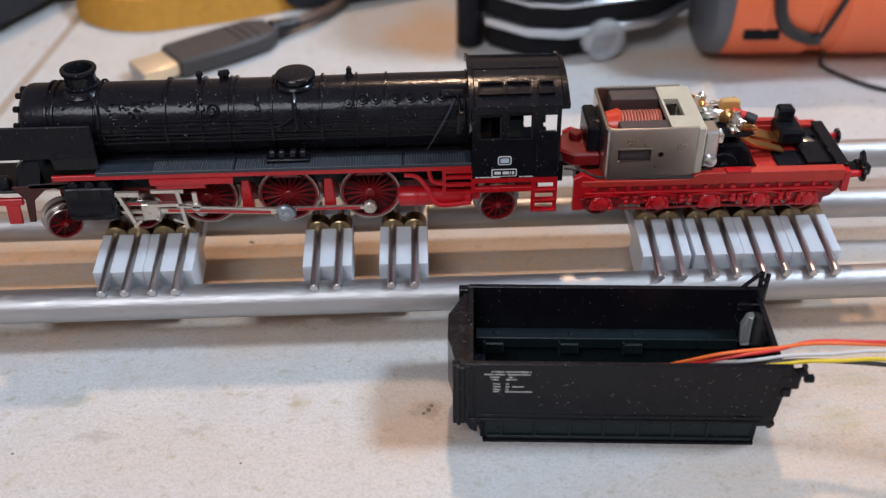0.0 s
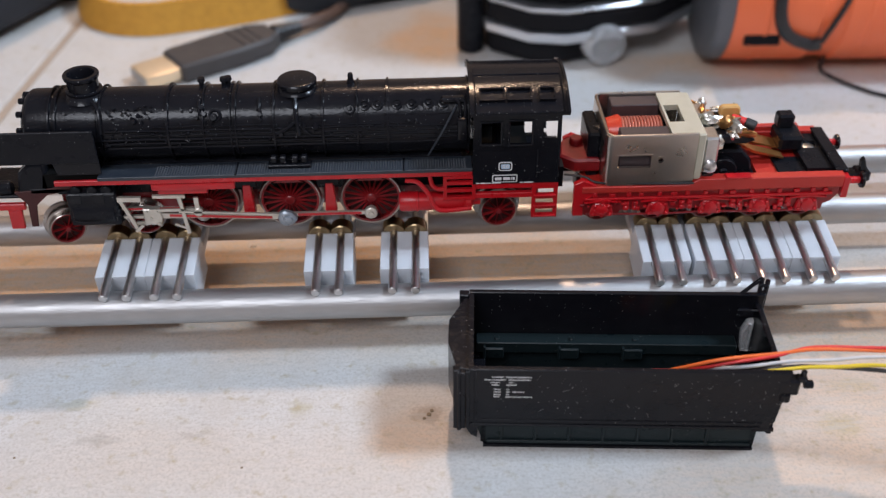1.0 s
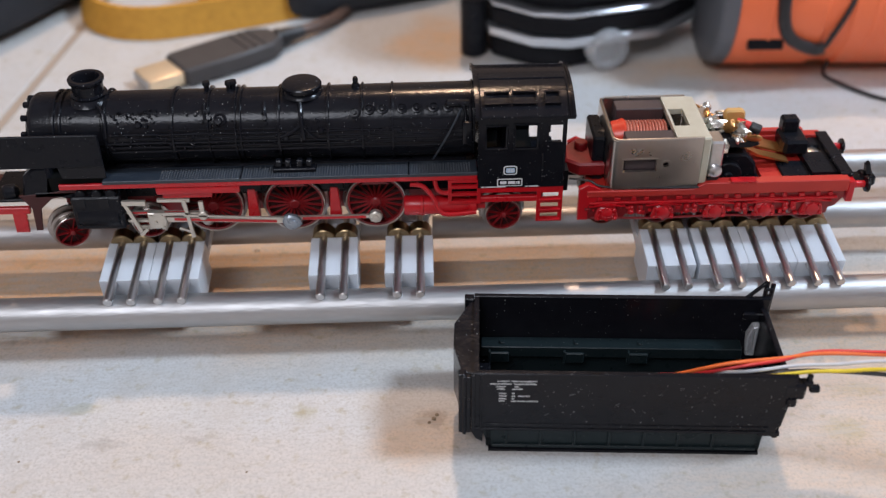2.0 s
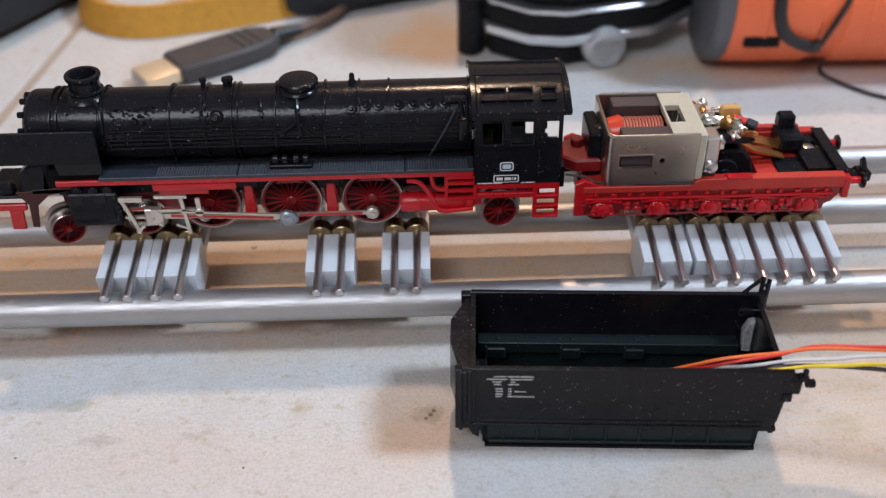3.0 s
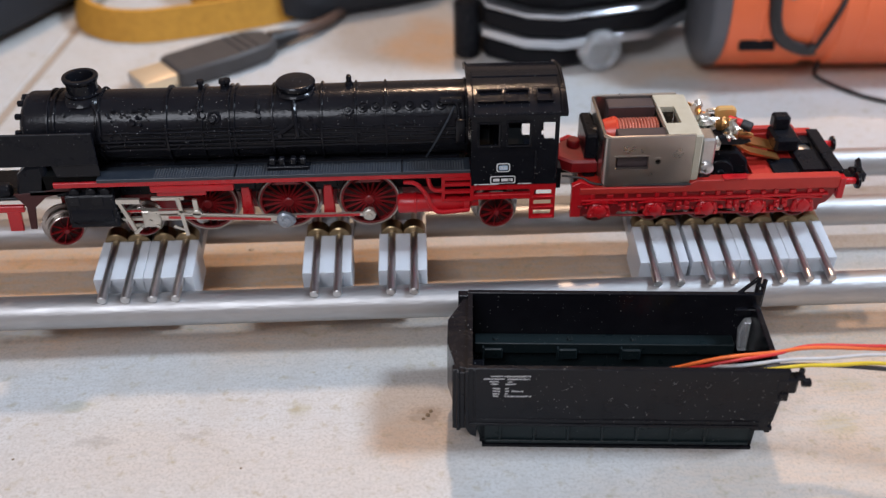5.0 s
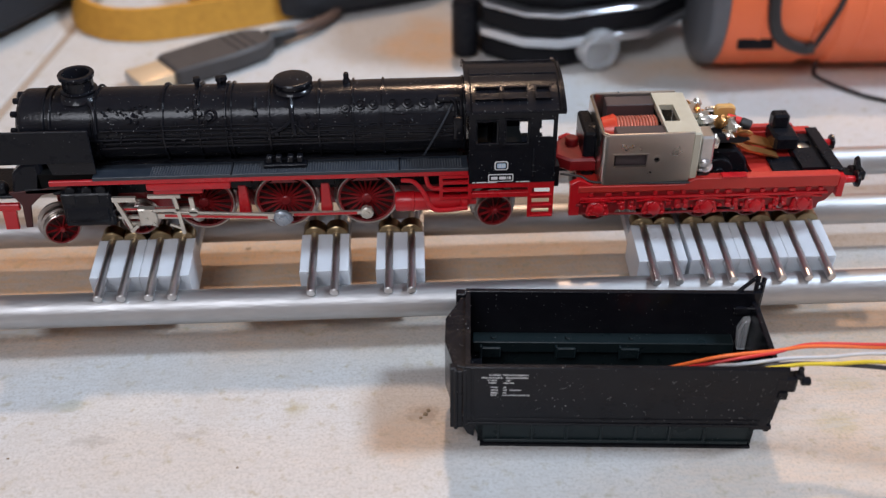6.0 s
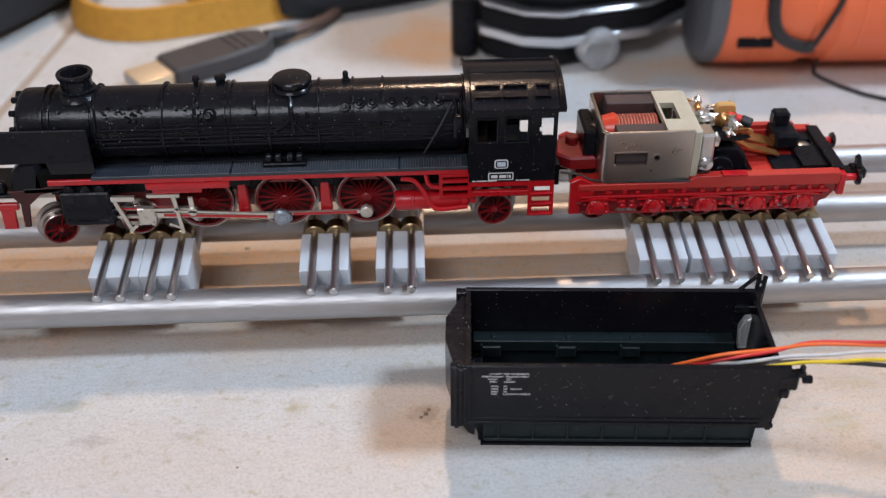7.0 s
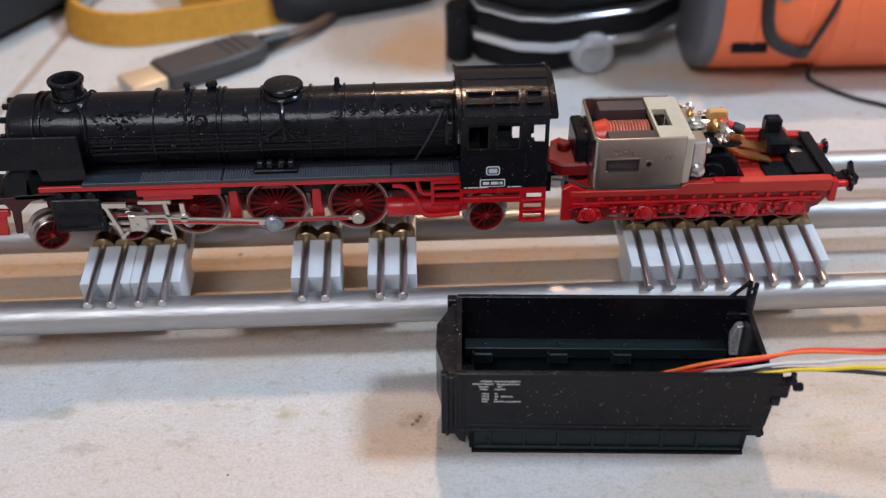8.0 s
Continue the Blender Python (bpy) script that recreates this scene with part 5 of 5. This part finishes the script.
    for z, runs in ((15.7, ((-20.2, -18.4), (-18.1, -14.2))), (15.15, ((-21.3, -18.1), (-17.7, -14.3))), (14.6, ((-20.4, -19.0), (-17.6, -17.0))), (14.1, ((-20.2, -19.1), (-18.0, -16.3))),
                    (13.2, ((-19.9, -18.8), (-18.0, -17.5))), (12.65, ((-19.9, -18.8), (-18.0, -17.4), (-17.0, -15.2))), (12.1, ((-19.9, -18.8), (-18.0, -17.5))), (11.6, ((-19.9, -19.0), (-18.1, -14.0)))):
        for c, end in runs:
            while c < end:
                d = min(rnd.uniform(.12, .34), end - c)
                box(tx, c, c + d, -W - .025, -W - .005, z - rnd.uniform(.06, .13), z + rnd.uniform(.06, .13))
                c += d + rnd.uniform(.05, .1)
    part("small_lettering", tx, WHITE_INK, o)
    for k in range(14):
        x, z, a, q = rnd.uniform(-L + 3, L - 1), rnd.uniform(6.2, H - .6), rnd.uniform(0, 3.1), rnd.uniform(.2, .55)
        dx, dz = q * math.cos(a), q * math.sin(a)
        part("lint", tube(B(), smooth([(x - dx, -W - .03, z - dz), (x + .15, -W - .06, z + .1), (x + dx, -W - .03, z + dz)], 3), .022, 5), LINT, o, "pale lint fibre")
    part("rim_tab", box(B(), -L - 1.6, -L - .02, W - 1.6, W - .1, H - 4.2, H - .1, .15), BLACK, o)
    hr = B()
    for k in range(5):
        box(hr, -6 + k * .25, -5.9 + k * .25, -W - .2, -W + .5, H - .05, H + rnd.uniform(.1, .3))
    part("moulding_flash", hr, BLACK, o)


def build_wires():
    z = RAIL
    runs = ((W_ORANGE, "orange", [(43, -37, z - 9), (47, -41.5, z - 4), (54, -44.0, z + .2), (62, -44.3, z + 1.3), (68, -44.2, z + 1.9), (78, -46.0, z + 2.8), (96, -48, z + 3), (150, -70, 1), (230, -120, .7)], .3),
            (W_RED, "red", [(46, -36, z - 9), (50, -42.5, z - 3), (56, -44.6, z + .2), (62, -44.6, z + 1.2), (68, -43.8, z + 2.0), (78, -45.8, z + 3.2), (96, -47.5, z + 4.0), (150, -67, 1), (230, -114, .7)], .27),
            (W_WHITE, "grey-white", [(47, -37, z - 9), (52, -42.5, z - 3), (57.5, -45.2, z - .3), (64, -45.4, z + .7), (70, -45.8, z + 1.1), (78, -46.7, z + 2.2), (96, -50, z + 3), (150, -75, 1), (230, -128, .7)], .28),
            (W_YELLOW, "yellow", [(50, -38, z - 9), (55, -43.5, z - 3), (60, -46.4, z - .3), (66, -46.4, z + .3), (71, -46.8, z + .6), (78, -48.0, z + 1.6), (96, -52, z + 2), (150, -78, 1), (230, -134, .7)], .31))
    for m, c, pts, r in runs:
        w = part("wire", tube(B(), smooth(pts, 10), r, 10), m)
        tagged(w, "thin %s insulated wire hanging out of the tender shell" % c, "wire", "wires from the tender shell")
    w = part("wire", tube(B(), smooth([(56, -40, z - 8), (60, -45.6, z - .6), (68, -46.2, z + .2), (80, -48.5, z + .6), (96, -53, z + 1), (150, -80, 1), (230, -140, .7)], 10), .35, 8), CABLE)
    tagged(w, "thin dark insulated wire hanging out of the tender shell", "wire", "wires from the tender shell")


def build_crumbs():
    rnd = random.Random(21)
    for x, y, r in ((-25.4, 11.7, .6), (9.1, -37.5, .42), (9.6, -36.6, .35), (8.3, -38.3, .3), (-57.2, -44.2, .22), (-20.6, -47.8, .2)):
        b = B()
        bmesh.ops.create_icosphere(b, subdivisions=2, radius=r)
        for v in b.verts:
            k = 1 + .45 * noise.noise(v.co * 1.7 / r + Vector((x, y, 0)))
            v.co = Vector((v.co.x * k, v.co.y * k, max(v.co.z * k * .5, -.2 * r)))
        c = part("crumb", b, FLUFF if r > .5 else CRUMB, at=pose(x * MM, y * MM, .19 * r * MM, 0, 0, rnd.uniform(0, 180)))
        tagged(c, "small beige wood crumb on the table" if r > .5 else "small brown crumb of dirt on the table", "crumb", "crumbs on the table")


# ---- things behind the stand
def build_plug():
    a = math.degrees(math.atan2(26, 36))
    o = thing("usb_plug", -62.0, 83.5, 0, a, label="dark grey cable plug with a plated metal tip on the table", category="cable plug")
    o.scale = (.86, .86, .86)
    b = B()
    prism(b, [(10.4, -6.2), (11.6, -7.4), (30, -8.0), (41, -7.0), (45.5, -4.0), (45.5, 4.0), (41, 7.0), (30, 8.0), (11.6, 7.4), (10.4, 6.2)], 0.3, 6.2, "xy", .8)
    body = part("body", b, GREY_BODY, o)
    for x in (32, 35, 38):
        part("grip_rib", box(B(), x, x + .8, -6.4, 6.4, 6.0, 6.6, .2), GREY_BODY, body)
    part("metal_shell", box(B(), -.5, 11, -5.8, 5.8, 1.2, 5.0, .4, 2), PLATED, o, "plated steel plug shell")
    part("tip", box(B(), -.9, -.48, -5.2, 5.2, 1.6, 4.6, .15), STEEL, o)
    r = B()
    for k in range(5):
        cyl(r, (45.4 + k * 1.9, 0, 3.6), (46.8 + k * 1.9, 0, 3.6), 3.2 - k * .25, seg=20, bev=.2)
    cyl(r, (45, 0, 3.6), (55, 0, 3.6), 2.1)
    part("strain_relief", r, CABLE, o)
    part("cable", tube(B(), smooth([(54, 0, 3.6), (62, 1, 3.4), (74, 6, 2.2), (100, 20, 2.1), (180, 30, 2.1)], 8), 1.9, 12), mat("brown_cable", (0.1, 0.06, 0.045), 0.5), o, "brown cable")


def band(bm, pts, h, t, lean=0.0):
    pts = [Vector(p) for p in pts]
    rows = []
    for i, p in enumerate(pts):
        d = (pts[min(i + 1, len(pts) - 1)] - pts[max(i - 1, 0)])
        n = Vector((d.y, -d.x, 0)).normalized()
        up = Vector((0, 0, h)) + n * lean
        rows.append([bm.verts.new(v) for v in (p - n * t / 2, p - n * t / 2 + up, p + n * t / 2 + up, p + n * t / 2)])
    for a, b in zip(rows, rows[1:]):
        for k in range(4):
            bm.faces.new([a[k], a[(k + 1) % 4], b[(k + 1) % 4], b[k]])
    bm.faces.new(rows[0]), bm.faces.new(rows[-1])
    bmesh.ops.recalc_face_normals(bm, faces=bm.faces)
    return bm


def build_strap():
    o = thing("webbing_strap", 2, 0, 0, label="yellow woven webbing strap curled in a loop on the table", category="strap")
    outer = smooth([(-96, 190, .1), (-95, 150, .1), (-90, 128, .1), (-81, 117.5, .1), (-69, 114.5, .1), (-55, 117.5, .1), (-41, 122, .1), (-27, 129, .1), (-3, 147, .1), (20, 175, .1)], 8)
    part("band", band(B(), outer, 8.5, 1.6, -2.5), STRAP, o)
    inner = smooth([(-62, 165, .1), (-60, 145, .1), (-52, 135, .1), (-42, 133, .1), (-28, 138, .1), (-12, 150, .1), (6, 178, .1)], 8)
    part("band", band(B(), inner, 13, 1.6, -2.0), STRAP, o)


def build_pouches():
    for name, cx, cy, rx, ry, h, rot, label in (("fabric_pouch", -119, 158, 54, 34, 24, 62, "black fabric pouch lying behind the strap"),
                                                ("fabric_pouch", -8, 145, 26, 15, 10, 20, "small black fabric case beside the strap")):
        b = B()
        bmesh.ops.create_cube(b, size=2)
        bmesh.ops.bevel(b, geom=list(b.edges), offset=.45, segments=4, affect="EDGES", profile=.5)
        bmesh.ops.subdivide_edges(b, edges=list(b.edges), cuts=1)
        for v in b.verts:
            k = 1 + .06 * noise.noise(v.co * 2.2 + Vector((cx, 0, 0)))
            v.co = Vector((v.co.x * rx * k, v.co.y * ry * k, max((v.co.z + 1) * h / 2 * k, 0)))
        p = part(name, b, NAVY, at=pose(cx * MM, cy * MM, 0, 0, 0, rot), sharp=60)
        tagged(p, label, "pouch")


def build_device():
    o = thing("black_device", 0, 0, 0, label="gloss black angular device with silver trim on clear feet", category="device")
    low = [(25.5, 106), (27.5, 97), (38, 88.6), (47.4, 86.8), (72, 93), (86, 106), (100, 150), (20, 170)]
    left = [(26.6, 106), (28.6, 98.5), (38.5, 91), (46, 89.6), (54, 92), (58, 130), (27, 150)]
    def grow(poly, k):
        c = Vector((60, 130))
        return [tuple(c + (Vector(p) - c) * k) for p in poly]
    part("lower_case", prism(B(), left, 0.6, 7.2, "xy", .6), GLOSS, o)
    part("trim", prism(B(), grow(low, 1.0), 7.2, 9.6, "xy", .3), CHROME, o, "satin silver trim band")
    part("upper_case", prism(B(), grow(low, .975), 9.6, 15.0, "xy", .8), GLOSS, o)
    part("trim", prism(B(), grow(low, .982), 15.0, 16.2, "xy", .4), CHROME, o, "thin silver trim line")
    part("top_case", prism(B(), grow(low, .955), 16.2, 55.0, "xy", 3), GLOSS, o)
    part("rubber_foot", cyl(B(), (23.6, 101, 0), (23.6, 101, 16), 3.6, seg=24, bev=.8), BLACK_SATIN, o)
    part("clear_foot", spin(B(), (56.8, 93.5, 5.7), (.35, -1, 0), [(0, 0), (0, 5.0), (.8, 5.5), (5.2, 5.5), (6.0, 5.0), (6.0, 4.2), (5.0, 4.0), (5.0, 0)], 32), CLEAR, o, "clear plastic foot")


def build_grinder():
    o = thing("rotary_tool", -2.2, -2.6, 0, -2, label="orange and grey handheld rotary tool lying on the table", category="power tool")
    y, z, r = 101.5, 20.5, 20.5
    part("collar", spin(B(), (82.2, y, z), (1, 0, 0), [(0, 0), (0, 18.6), (.5, 19.7), (1.5, 20.3), (3.9, r), (4.2, r - .4), (4.2, 0)], 56), SLATE, o, "slate grey collar")
    part("housing", spin(B(), (86.5, y, z), (1, 0, 0), [(0, 0), (0, r - .5), (1.2, r), (21, r), (22, r - .8), (27, r - .8), (28, r + .1), (60, r), (130, r - .5), (135, 0)], 64), ORANGE, o)
    part("vent_slot", box(B(), -4.4, 4.4, -.8, .8, -1.5, 1.5, .25), BLACK, o, at=pose(94.0 * MM, (y - 19.0) * MM, (z - 8.2) * MM, -24, 0, 0))
    cl = B()
    tube(cl, smooth([(x - 3.4, yy, zz) for x, yy, zz in ((100.5, y + 5, z + 20.6), (100, y - 10, z + 18.4), (100, y - 18.5, z + 9.5), (100.5, y - 21, z - 1), (103.5, y - 20.6, z - 6.5), (109.5, y - 19.4, z - 9.5), (112, y - 19.6, z - 9.0))], 8), 1.6, 10)
    part("clip", cl, CABLE, o, "black cable clip")
    part("wire_arm", tube(B(), smooth([(108.4, y - 20.4, z - 8.8), (114.0, y - 19.4, z + 4), (120, y - 10, z + 18.5), (123, y, z + 21)], 8), .7, 8), CABLE, o)
    part("clip_screw", spin(B(), (100.8, y - 18.8, z + 6.5), (0, -1, .35), [(0, 3.0), (1.2, 2.7), (1.4, 1.2), (1.4, 0)], 16), STEEL, o)
    for x in (94, 119):
        part("moulding_rib", spin(B(), (x, y, z), (1, 0, 0), [(0, r), (.3, r + .25), (.8, r + .25), (1.1, r), (0, r)], 64), ORANGE, o)
    w = tube(B(), smooth([(116, 82, 11), (115.6, 83.5, 6), (114.6, 84.6, 2.4), (113.8, 82, .6), (116, 77, .6), (120, 72, .6), (125.5, 67.4, .6), (145, 57, .6), (200, 50, .6), (260, 90, .6)], 10), .5, 8)
    tagged(part("thin_cable", w, CABLE), "thin black cable in a loop on the table", "cable")


build_stand()
build_carriage()
build_loco()
build_tender()
build_shell()
build_wires()
build_crumbs()
build_plug()
build_strap()
build_pouches()
build_device()
build_grinder()
